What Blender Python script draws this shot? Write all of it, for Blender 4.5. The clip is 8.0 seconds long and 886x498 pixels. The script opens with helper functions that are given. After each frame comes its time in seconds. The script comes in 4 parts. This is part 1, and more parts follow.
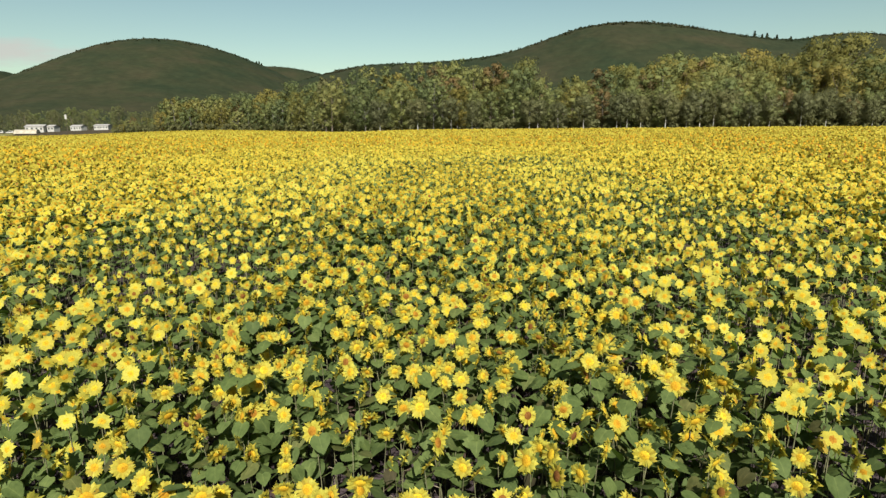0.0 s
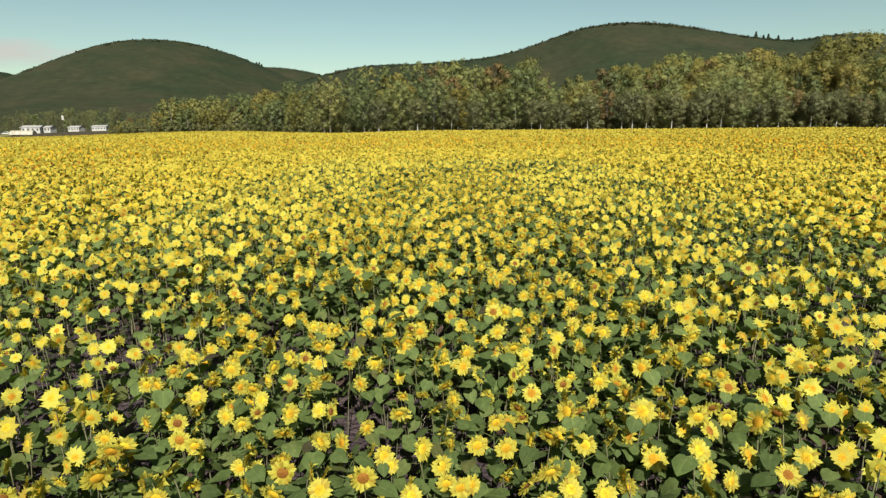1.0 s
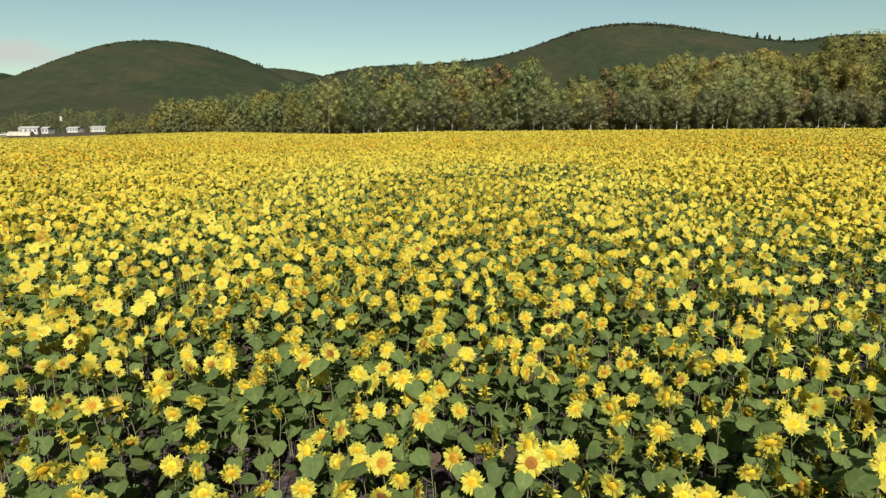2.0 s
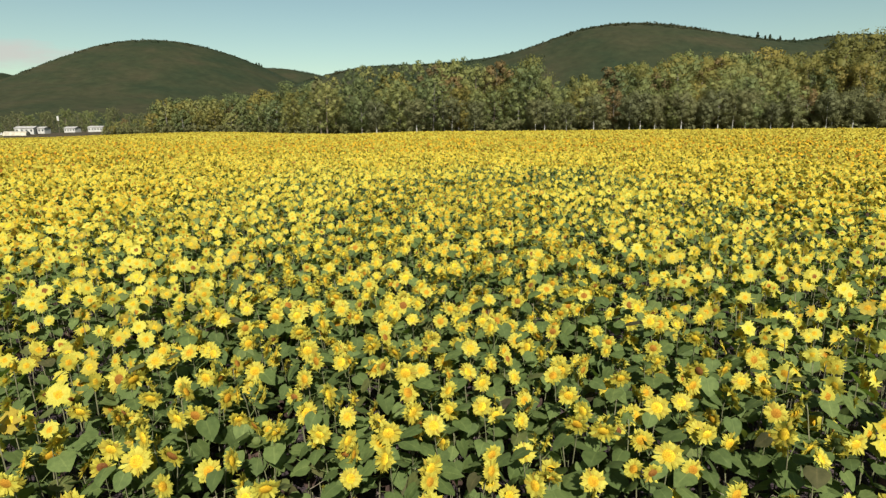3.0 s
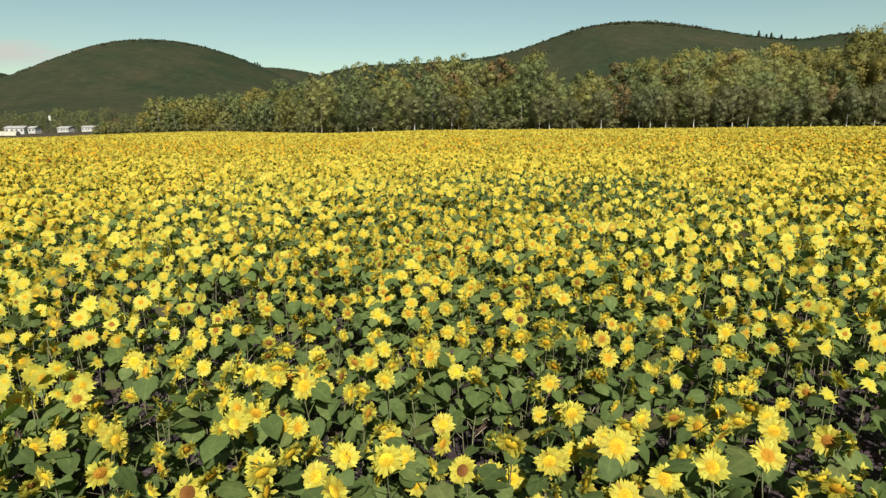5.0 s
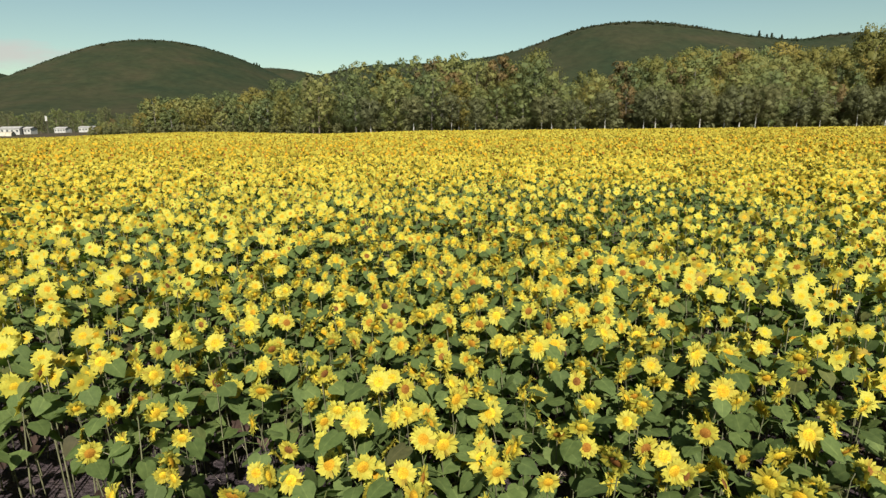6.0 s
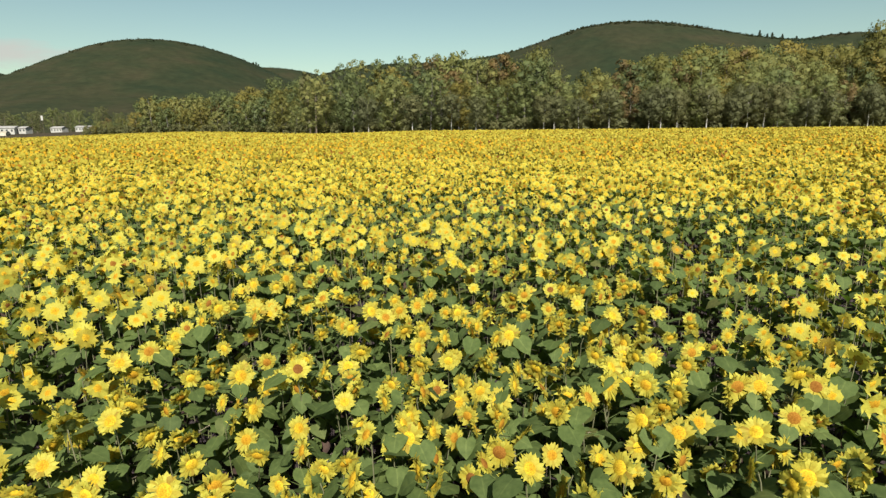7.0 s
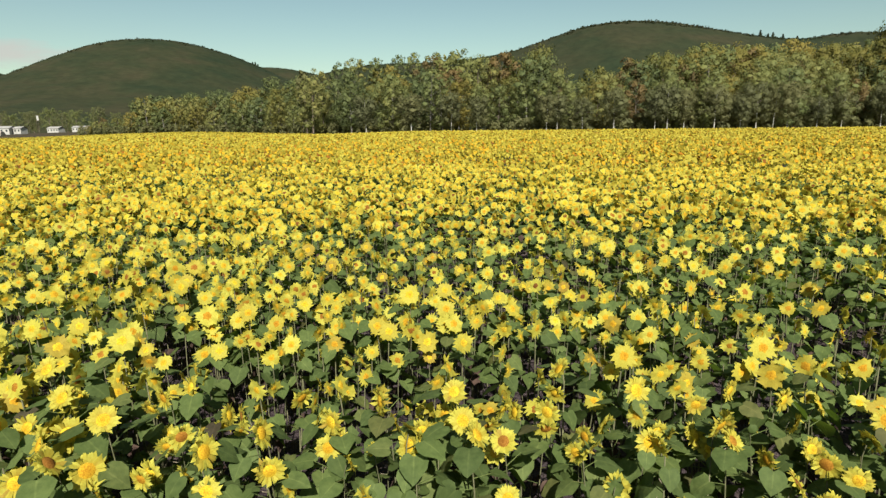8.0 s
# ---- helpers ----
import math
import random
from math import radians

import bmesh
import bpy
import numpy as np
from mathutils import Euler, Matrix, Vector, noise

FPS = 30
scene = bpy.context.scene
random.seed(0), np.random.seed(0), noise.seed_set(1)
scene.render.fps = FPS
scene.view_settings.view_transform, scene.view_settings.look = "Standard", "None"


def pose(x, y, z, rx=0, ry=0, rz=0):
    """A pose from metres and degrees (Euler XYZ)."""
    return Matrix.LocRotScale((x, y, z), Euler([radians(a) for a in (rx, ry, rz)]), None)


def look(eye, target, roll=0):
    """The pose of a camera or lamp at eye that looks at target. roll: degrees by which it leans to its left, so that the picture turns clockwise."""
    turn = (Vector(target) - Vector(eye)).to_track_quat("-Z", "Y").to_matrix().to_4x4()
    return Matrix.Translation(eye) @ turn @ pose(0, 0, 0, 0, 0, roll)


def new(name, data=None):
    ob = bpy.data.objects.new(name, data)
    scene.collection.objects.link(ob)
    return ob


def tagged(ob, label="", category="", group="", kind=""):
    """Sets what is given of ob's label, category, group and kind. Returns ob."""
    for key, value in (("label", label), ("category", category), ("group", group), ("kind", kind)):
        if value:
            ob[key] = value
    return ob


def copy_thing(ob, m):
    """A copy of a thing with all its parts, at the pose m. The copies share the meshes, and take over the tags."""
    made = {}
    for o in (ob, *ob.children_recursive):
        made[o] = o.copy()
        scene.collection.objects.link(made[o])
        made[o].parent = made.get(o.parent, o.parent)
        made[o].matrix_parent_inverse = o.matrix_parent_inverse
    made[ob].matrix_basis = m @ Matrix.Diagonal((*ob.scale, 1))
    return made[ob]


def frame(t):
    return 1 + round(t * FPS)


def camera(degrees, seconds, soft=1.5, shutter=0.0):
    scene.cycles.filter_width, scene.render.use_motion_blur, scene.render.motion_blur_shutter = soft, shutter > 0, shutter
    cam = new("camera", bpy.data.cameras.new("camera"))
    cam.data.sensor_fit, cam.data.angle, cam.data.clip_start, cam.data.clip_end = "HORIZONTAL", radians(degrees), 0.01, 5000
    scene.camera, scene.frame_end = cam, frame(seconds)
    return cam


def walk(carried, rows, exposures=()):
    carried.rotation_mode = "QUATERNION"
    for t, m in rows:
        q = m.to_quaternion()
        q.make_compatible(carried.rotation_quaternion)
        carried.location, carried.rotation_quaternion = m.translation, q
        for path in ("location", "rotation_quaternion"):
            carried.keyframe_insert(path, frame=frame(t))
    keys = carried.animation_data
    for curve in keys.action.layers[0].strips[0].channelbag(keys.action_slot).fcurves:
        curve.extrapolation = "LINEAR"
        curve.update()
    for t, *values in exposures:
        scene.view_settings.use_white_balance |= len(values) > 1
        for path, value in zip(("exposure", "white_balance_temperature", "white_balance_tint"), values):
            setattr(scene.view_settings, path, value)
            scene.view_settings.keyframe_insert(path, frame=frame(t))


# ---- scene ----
cam = camera(75.8, 8.0, soft=1.4)


def eye_row(t, y, z, pitch, roll, yaw):
    """Flight along +y, z metres up; pitch is degrees below the horizon, yaw degrees to the left of the way."""
    p, a = radians(pitch), radians(yaw)
    eye = Vector((0.0, y, z))
    ahead = Vector((-math.sin(a) * math.cos(p), math.cos(a) * math.cos(p), -math.sin(p)))
    return t, look(eye, eye + ahead, roll)


PATH = [
    eye_row(0.0, 0.0, 4.20, 12.08, -0.48, 0.48), eye_row(0.5, 2.35, 4.21, 12.03, -0.48, 0.48), eye_row(1.0, 4.43, 4.21, 11.99, -0.48, 0.52),
    eye_row(1.5, 6.12, 4.21, 11.94, -0.48, 0.56), eye_row(1.7, 6.73, 4.21, 11.92, -0.48, 0.57), eye_row(2.8, 10.32, 4.22, 11.88, -0.48, 0.56),
    eye_row(3.0, 11.01, 4.21, 11.91, -0.48, 0.55), eye_row(3.5, 13.0, 4.17, 11.98, -0.48, 0.50), eye_row(4.0, 15.19, 4.08, 12.01, -0.49, 0.49),
    eye_row(4.5, 17.34, 4.0, 11.99, -0.51, 0.51), eye_row(5.0, 19.36, 3.97, 11.94, -0.54, 0.51), eye_row(5.2, 20.12, 3.96, 11.92, -0.55, 0.51),
    eye_row(6.3, 24.33, 3.97, 11.9, -0.57, 0.48), eye_row(6.5, 25.11, 3.98, 11.91, -0.57, 0.47), eye_row(7.0, 27.19, 4.0, 11.93, -0.54, 0.45),
    eye_row(7.5, 29.36, 4.02, 11.91, -0.54, 0.44), eye_row(8.0, 31.5, 4.04, 11.92, -0.54, 0.43),
]
walk(cam, PATH, exposures=[(0.0, 0.95), (8.0, 0.95)])

# ---- sky and sun ----
SUN_EL, SUN_AZ = radians(40), radians(172)      # clockwise from +y
world = bpy.data.worlds.new("sky")
scene.world = world
world.use_nodes = True
wn = world.node_tree
wn.nodes.clear()
sky = wn.nodes.new("ShaderNodeTexSky")
sky.sky_type = "NISHITA"
sky.sun_disc = False
sky.sun_elevation, sky.sun_rotation = SUN_EL, SUN_AZ
sky.air_density, sky.dust_density, sky.ozone_density = 1.0, 0.6, 1.0
back = wn.nodes.new("ShaderNodeBackground")
back.inputs["Strength"].default_value = 0.058
out = wn.nodes.new("ShaderNodeOutputWorld")
hue = wn.nodes.new("ShaderNodeMix")
hue.data_type, hue.blend_type = "RGBA", "MULTIPLY"
hue.inputs[0].default_value, hue.inputs[7].default_value = 1.0, (0.97, 1.0, 0.77, 1)
wn.links.new(sky.outputs["Color"], hue.inputs[6])
wn.links.new(hue.outputs[2], back.inputs["Color"])
wn.links.new(back.outputs["Background"], out.inputs["Surface"])

sun = new("sun", bpy.data.lights.new("sun", "SUN"))
sun.data.energy, sun.data.angle, sun.data.color = 4.6, radians(0.53), (1.0, 0.965, 0.87)
toward = Vector((math.sin(SUN_AZ) * math.cos(SUN_EL), math.cos(SUN_AZ) * math.cos(SUN_EL), math.sin(SUN_EL)))
sun.matrix_world = look((0, 0, 60), Vector((0, 0, 60)) - toward)


# ---- materials ----
def ramp_node(nt, stops):
    node = nt.nodes.new("ShaderNodeValToRGB")
    el = node.color_ramp.elements
    while len(el) < len(stops):
        el.new(0.5)
    for e, (p, c) in zip(el, stops):
        e.position, e.color = p, (*c, 1)
    return node


def noise_node(nt, scale, detail=3, rough=0.55, coord="Object"):
    tc = nt.nodes.new("ShaderNodeTexCoord")
    n = nt.nodes.new("ShaderNodeTexNoise")
    n.inputs["Scale"].default_value, n.inputs["Detail"].default_value = scale, detail
    n.inputs["Roughness"].default_value = rough
    nt.links.new(tc.outputs[coord], n.inputs["Vector"])
    return n


def mixed(nt, a, b, fac, mode="MIX"):
    m = nt.nodes.new("ShaderNodeMix")
    m.data_type, m.blend_type = "RGBA", mode
    for sock, v in ((m.inputs[6], a), (m.inputs[7], b), (m.inputs[0], fac)):
        if isinstance(v, bpy.types.NodeSocket):
            nt.links.new(v, sock)
        elif isinstance(v, tuple):
            sock.default_value = (*v, 1)
        else:
            sock.default_value = v
    return m.outputs[2]


def vary_value(nt):
    """One number a piece: random by island plus random by object, wrapped into 0..1."""
    geo, info = nt.nodes.new("ShaderNodeNewGeometry"), nt.nodes.new("ShaderNodeObjectInfo")
    add, wrap = nt.nodes.new("ShaderNodeMath"), nt.nodes.new("ShaderNodeMath")
    add.operation, wrap.operation = "ADD", "FRACT"
    nt.links.new(geo.outputs["Random Per Island"], add.inputs[0])
    nt.links.new(info.outputs["Random"], add.inputs[1])
    nt.links.new(add.outputs[0], wrap.inputs[0])
    return wrap.outputs[0]


def surface(name, colour, rough=0.7, through_light=0.0, through_colour=None, bump=None, spec=0.3):
    """colour(nt) returns a colour socket; through_light: the share of light that a leaf lets through."""
    m = bpy.data.materials.new(name)
    m.use_nodes = True
    nt = m.node_tree
    bsdf, mout = nt.nodes["Principled BSDF"], nt.nodes["Material Output"]
    c = colour(nt)
    nt.links.new(c, bsdf.inputs["Base Color"])
    bsdf.inputs["Roughness"].default_value = rough
    bsdf.inputs["Specular IOR Level"].default_value = spec
    if bump:
        b = nt.nodes.new("ShaderNodeBump")
        b.inputs["Strength"].default_value, b.inputs["Distance"].default_value = bump[1], bump[2]
        nt.links.new(noise_node(nt, bump[0], 4).outputs[0], b.inputs["Height"])
        nt.links.new(b.outputs[0], bsdf.inputs["Normal"])
    if through_light:
        tr, mx = nt.nodes.new("ShaderNodeBsdfTranslucent"), nt.nodes.new("ShaderNodeMixShader")
        nt.links.new(mixed(nt, c, through_colour, 1.0, "MULTIPLY") if through_colour else c, tr.inputs["Color"])
        mx.inputs[0].default_value = through_light
        nt.links.new(bsdf.outputs[0], mx.inputs[1])
        nt.links.new(tr.outputs[0], mx.inputs[2])
        nt.links.new(mx.outputs[0], mout.inputs["Surface"])
    return m


def along_node(nt, stops):
    """A ramp along the piece: from a petal's foot to its tip, a disc's middle to its rim, a leaf's midrib to its edge."""
    at = nt.nodes.new("ShaderNodeAttribute")
    at.attribute_name = "along"
    r = ramp_node(nt, stops)
    nt.links.new(at.outputs["Fac"], r.inputs[0])
    return r.outputs[0]


def petal_colour(nt):
    v = vary_value(nt)
    r = ramp_node(nt, [(0.0, (0.37, 0.27, 0.045)), (0.10, (0.448, 0.380, 0.054)), (0.40, (0.505, 0.458, 0.066)), (1.0, (0.545, 0.520, 0.090))])
    nt.links.new(v, r.inputs[0])
    grown = mixed(nt, r.outputs[0], along_node(nt, [(0.0, (0.96, 0.84, 0.65)), (0.35, (1, 0.99, 0.95)), (1.0, (1, 1.02, 1.05))]), 1.0, "MULTIPLY")
    n = noise_node(nt, 0.9, 2)
    rn = ramp_node(nt, [(0.35, (0.88, 0.84, 0.78)), (0.65, (1, 1, 1))])
    nt.links.new(n.outputs[0], rn.inputs[0])
    broad = mixed(nt, grown, rn.outputs[0], 1.0, "MULTIPLY")
    fine = noise_node(nt, 70, 3)
    rf = ramp_node(nt, [(0.32, (0.88, 0.82, 0.72)), (0.55, (1, 1, 1))])
    nt.links.new(fine.outputs[0], rf.inputs[0])
    return mixed(nt, broad, rf.outputs[0], 1.0, "MULTIPLY")


def disc_colour(nt):
    v = vary_value(nt)
    r = ramp_node(nt, [(0.0, (0.13, 0.055, 0.02)), (0.08, (0.26, 0.12, 0.02)), (0.18, (0.40, 0.220, 0.018)), (0.4, (0.49, 0.305, 0.022)), (1.0, (0.55, 0.395, 0.030))])
    nt.links.new(v, r.inputs[0])
    ringed = mixed(nt, r.outputs[0], along_node(nt, [(0.0, (0.78, 0.68, 0.55)), (0.5, (0.98, 0.94, 0.85)), (1.0, (1.04, 1.1, 1.0))]), 1.0, "MULTIPLY")
    n = noise_node(nt, 110, 3)
    rn = ramp_node(nt, [(0.36, (0.66, 0.58, 0.5)), (0.6, (1, 1, 1))])
    nt.links.new(n.outputs[0], rn.inputs[0])
    return mixed(nt, ringed, rn.outputs[0], 1.0, "MULTIPLY")


def leaf_colour(nt):
    v = vary_value(nt)
    r = ramp_node(nt, [(0.0, (0.076, 0.106, 0.034)), (0.5, (0.102, 0.140, 0.042)), (0.9, (0.130, 0.170, 0.053)), (0.975, (0.118, 0.122, 0.040)), (1.0, (0.06, 0.048, 0.03))])
    nt.links.new(v, r.inputs[0])
    veined = mixed(nt, r.outputs[0], along_node(nt, [(0.0, (1.35, 1.28, 1.3)), (0.09, (1.0, 1.0, 1.0)), (1.0, (0.93, 0.95, 0.92))]), 1.0, "MULTIPLY")
    n = noise_node(nt, 22, 4)
    rn = ramp_node(nt, [(0.3, (0.75, 0.78, 0.75)), (0.7, (1.15, 1.12, 1.1))])
    nt.links.new(n.outputs[0], rn.inputs[0])
    return mixed(nt, veined, rn.outputs[0], 1.0, "MULTIPLY")


def stem_colour(nt):
    n = noise_node(nt, 12, 3)
    r = ramp_node(nt, [(0.3, (0.08, 0.085, 0.04)), (0.7, (0.19, 0.18, 0.10))])
    nt.links.new(n.outputs[0], r.inputs[0])
    return r.outputs[0]


def soil_colour(nt):
    a, b = noise_node(nt, 0.6, 4), noise_node(nt, 9, 5)
    r = ramp_node(nt, [(0.3, (0.034, 0.026, 0.030)), (0.55, (0.060, 0.046, 0.050)), (0.75, (0.105, 0.082, 0.078))])
    nt.links.new(b.outputs[0], r.inputs[0])
    ra = ramp_node(nt, [(0.35, (0.8, 0.8, 0.8)), (0.65, (1.15, 1.1, 1.05))])
    nt.links.new(a.outputs[0], ra.inputs[0])
    return mixed(nt, r.outputs[0], ra.outputs[0], 1.0, "MULTIPLY")


def grass_colour(nt):
    a, b = noise_node(nt, 0.15, 4), noise_node(nt, 3, 4)
    r = ramp_node(nt, [(0.3, (0.09, 0.10, 0.03)), (0.5, (0.17, 0.16, 0.06)), (0.7, (0.24, 0.20, 0.09))])
    nt.links.new(a.outputs[0], r.inputs[0])
    rb = ramp_node(nt, [(0.3, (0.7, 0.7, 0.7)), (0.7, (1.2, 1.2, 1.2))])
    nt.links.new(b.outputs[0], rb.inputs[0])
    return mixed(nt, r.outputs[0], rb.outputs[0], 1.0, "MULTIPLY")


def tinted_leaf(stops, patch=0.25):
    """Foliage that varies by leaf, by tree and by patch."""
    def colour(nt):
        info = nt.nodes.new("ShaderNodeObjectInfo")
        geo = nt.nodes.new("ShaderNodeNewGeometry")
        n = noise_node(nt, patch, 3)
        s = nt.nodes.new("ShaderNodeMath")
        s.operation = "MULTIPLY_ADD"
        s.inputs[1].default_value = 0.7
        nt.links.new(info.outputs["Random"], s.inputs[0])
        half = nt.nodes.new("ShaderNodeMath")
        half.operation = "MULTIPLY_ADD"
        half.inputs[1].default_value, half.inputs[2].default_value = 0.09, -0.045
        nt.links.new(geo.outputs["Random Per Island"], half.inputs[0])
        add = nt.nodes.new("ShaderNodeMath")
        nt.links.new(n.outputs[0], add.inputs[0])
        nt.links.new(half.outputs[0], add.inputs[1])
        nt.links.new(add.outputs[0], s.inputs[2])
        shift = nt.nodes.new("ShaderNodeMath")
        shift.operation = "SUBTRACT"
        shift.inputs[1].default_value = 0.33
        nt.links.new(s.outputs[0], shift.inputs[0])
        r = ramp_node(nt, stops)
        nt.links.new(shift.outputs[0], r.inputs[0])
        return r.outputs[0]
    return colour


def hill_colour(nt):
    """Far forest: broad stands of differing tone, mottled crown by crown."""
    broad, fine = noise_node(nt, 0.0075, 4), noise_node(nt, 0.055, 4, 0.7)
    r = ramp_node(nt, [(0.32, (0.0190, 0.0270, 0.0140)), (0.5, (0.0260, 0.0302, 0.0154)), (0.66, (0.0345, 0.0332, 0.0180))])
    nt.links.new(broad.outputs[0], r.inputs[0])
    rf = ramp_node(nt, [(0.3, (0.78, 0.80, 0.81)), (0.7, (1.20, 1.18, 1.16))])
    nt.links.new(fine.outputs[0], rf.inputs[0])
    return mixed(nt, r.outputs[0], rf.outputs[0], 1.0, "MULTIPLY")


def noisy(c1, c2, scale):
    def colour(nt):
        n = noise_node(nt, scale, 4)
        r = ramp_node(nt, [(0.3, c1), (0.7, c2)])
        nt.links.new(n.outputs[0], r.inputs[0])
        return r.outputs[0]
    return colour


PETAL = surface("petal", petal_colour, 0.65, 0.38, (1.0, 0.96, 0.66), spec=0.15)
DISC = surface("seed_disc", disc_colour, 0.9, spec=0.1)
LEAF = surface("sunflower_leaf", leaf_colour, 0.7, 0.36, (1.2, 1.4, 0.5), bump=(30, 0.4, 0.012), spec=0.18)
STEM = surface("stem", stem_colour, 0.7)
WITHERED = surface("withered_leaf", noisy((0.04, 0.026, 0.022), (0.105, 0.068, 0.052), 14), 0.9, 0.15, spec=0.1)
STRAW = surface("dry_stalk", noisy((0.16, 0.125, 0.085), (0.36, 0.31, 0.23), 25), 0.85, spec=0.1)
SOIL = surface("dark_soil", soil_colour, 0.95, bump=(11, 1.0, 0.12), spec=0.1)
GRASS = surface("dry_grass", grass_colour, 0.9, bump=(5, 0.6, 0.1), spec=0.1)
LITTER = surface("leaf_litter", noisy((0.035, 0.028, 0.018), (0.07, 0.055, 0.035), 0.8), 0.95, bump=(3, 0.6, 0.1), spec=0.05)
OLIVE = surface("olive_foliage", tinted_leaf([(0.0, (0.100, 0.128, 0.052)), (0.4, (0.146, 0.172, 0.060)), (0.75, (0.205, 0.216, 0.068)), (1.0, (0.270, 0.244, 0.074))]), 0.65, 0.48)
DARK = surface("dark_foliage", tinted_leaf([(0.0, (0.106, 0.112, 0.050)), (0.5, (0.134, 0.138, 0.058)), (1.0, (0.172, 0.166, 0.066))]), 0.7, 0.48)
GOLD = surface("yellowing_foliage", tinted_leaf([(0.0, (0.112, 0.126, 0.036)), (0.45, (0.182, 0.168, 0.041)), (1.0, (0.275, 0.216, 0.050))]), 0.65, 0.48)
RUST = surface("rusty_foliage", tinted_leaf([(0.0, (0.115, 0.092, 0.038)), (0.5, (0.16, 0.118, 0.045)), (1.0, (0.225, 0.152, 0.058))]), 0.65, 0.48)
WOODS = surface("hill_woods", hill_colour, 0.9, bump=(0.11, 0.5, 2.0), spec=0.05)
BARK = surface("grey_bark", noisy((0.07, 0.055, 0.04), (0.16, 0.13, 0.10), 3), 0.9, bump=(8, 0.6, 0.05))
PALE_BARK = surface("pale_bark", noisy((0.10, 0.09, 0.075), (0.20, 0.185, 0.16), 2), 0.9)
BIRCH = surface("white_bark", noisy((0.25, 0.235, 0.21), (0.55, 0.53, 0.48), 1.6), 0.8, bump=(8, 0.4, 0.03))
WHITEWASH = surface("white_wall", noisy((0.26, 0.25, 0.23), (0.42, 0.41, 0.38), 0.4), 0.85)
SHEETING = surface("plastic_sheeting", noisy((0.24, 0.21, 0.16), (0.42, 0.38, 0.30), 0.6), 0.5)
ROOFING = surface("grey_roof", noisy((0.22, 0.21, 0.20), (0.34, 0.32, 0.30), 0.5), 0.7)
PANE = surface("dark_pane", noisy((0.02, 0.025, 0.03), (0.04, 0.045, 0.05), 0.5), 0.15, spec=0.5)


# ---- mesh helpers ----
def mesh_from(name, verts, tris, mats, index=None, along=None):
    me = bpy.data.meshes.new(name)
    verts, tris = np.asarray(verts, np.float32), np.asarray(tris, np.int32)
    me.vertices.add(len(verts))
    me.vertices.foreach_set("co", verts.ravel())
    me.loops.add(tris.size)
    me.loops.foreach_set("vertex_index", tris.ravel())
    me.polygons.add(len(tris))
    me.polygons.foreach_set("loop_start", np.arange(0, tris.size, 3, dtype=np.int32))
    for m in mats:
        me.materials.append(m)
    if index is not None:
        me.polygons.foreach_set("material_index", np.asarray(index, np.int32))
    me.update(calc_edges=True)
    if along is not None:
        me.attributes.new("along", "FLOAT", "POINT").data.foreach_set("value", np.asarray(along, np.float32))
    me.validate()
    return me


def part(name, verts, tris, mats, parent=None, label="", index=None, along=None):
    ob = new(name, mesh_from(name, verts, tris, mats, index, along))
    if name in ("leaf", "petal_ring", "flower_head", "stem", "calyx", "trunk"):
        ob.data.shade_smooth()
    elif name in ("wall", "roof", "window", "pane", "panel", "body", "windscreen", "end_wall"):
        ob.data.shade_flat()
    ob.parent = parent
    return tagged(ob, label)


def rot_z(a):
    c, s = np.cos(a), np.sin(a)
    return np.array([[c, -s, 0], [s, c, 0], [0, 0, 1]])


def rot_x(a):
    c, s = np.cos(a), np.sin(a)
    return np.array([[1, 0, 0], [0, c, -s], [0, s, c]])


def tube(points, radii, sides):
    """A tapered tube along points: vertices and triangles."""
    points = np.asarray(points, float)
    verts, tris = [], []
    for k, p in enumerate(points):
        d = points[min(k + 1, len(points) - 1)] - points[max(k - 1, 0)]
        d /= np.linalg.norm(d) + 1e-9
        a = np.cross(d, (0.31, 0.95, 0.05) if abs(d[2]) > 0.6 else (0, 0, 1))
        a /= np.linalg.norm(a) + 1e-9
        b = np.cross(d, a)
        for j in range(sides):
            w = 2 * np.pi * j / sides
            verts.append(p + radii[k] * (np.cos(w) * a + np.sin(w) * b))
    for k in range(len(points) - 1):
        for j in range(sides):
            a0, a1 = k * sides + j, k * sides + (j + 1) % sides
            tris += [(a0, a1, a1 + sides), (a0, a1 + sides, a0 + sides)]
    return np.array(verts), np.array(tris)


def joined(pieces):
    vs, ts, n = [], [], 0
    for v, t in pieces:
        vs.append(np.asarray(v, float))
        ts.append(np.asarray(t, int) + n)
        n += len(v)
    return np.concatenate(vs), np.concatenate(ts)


# ---- the ground ----
def smooth(a, b, v):
    s = np.clip((np.asarray(v, float) - a) / (b - a), 0, 1)
    return s * s * (3 - 2 * s)


def field_edge(x):
    """How far the crop reaches, by x."""
    x = np.asarray(x, float)
    return 163 + 1.15 * 18 * np.log1p(np.exp((14 - x) / 18)) * (1 - 0.40 * smooth(-80, -260, x))


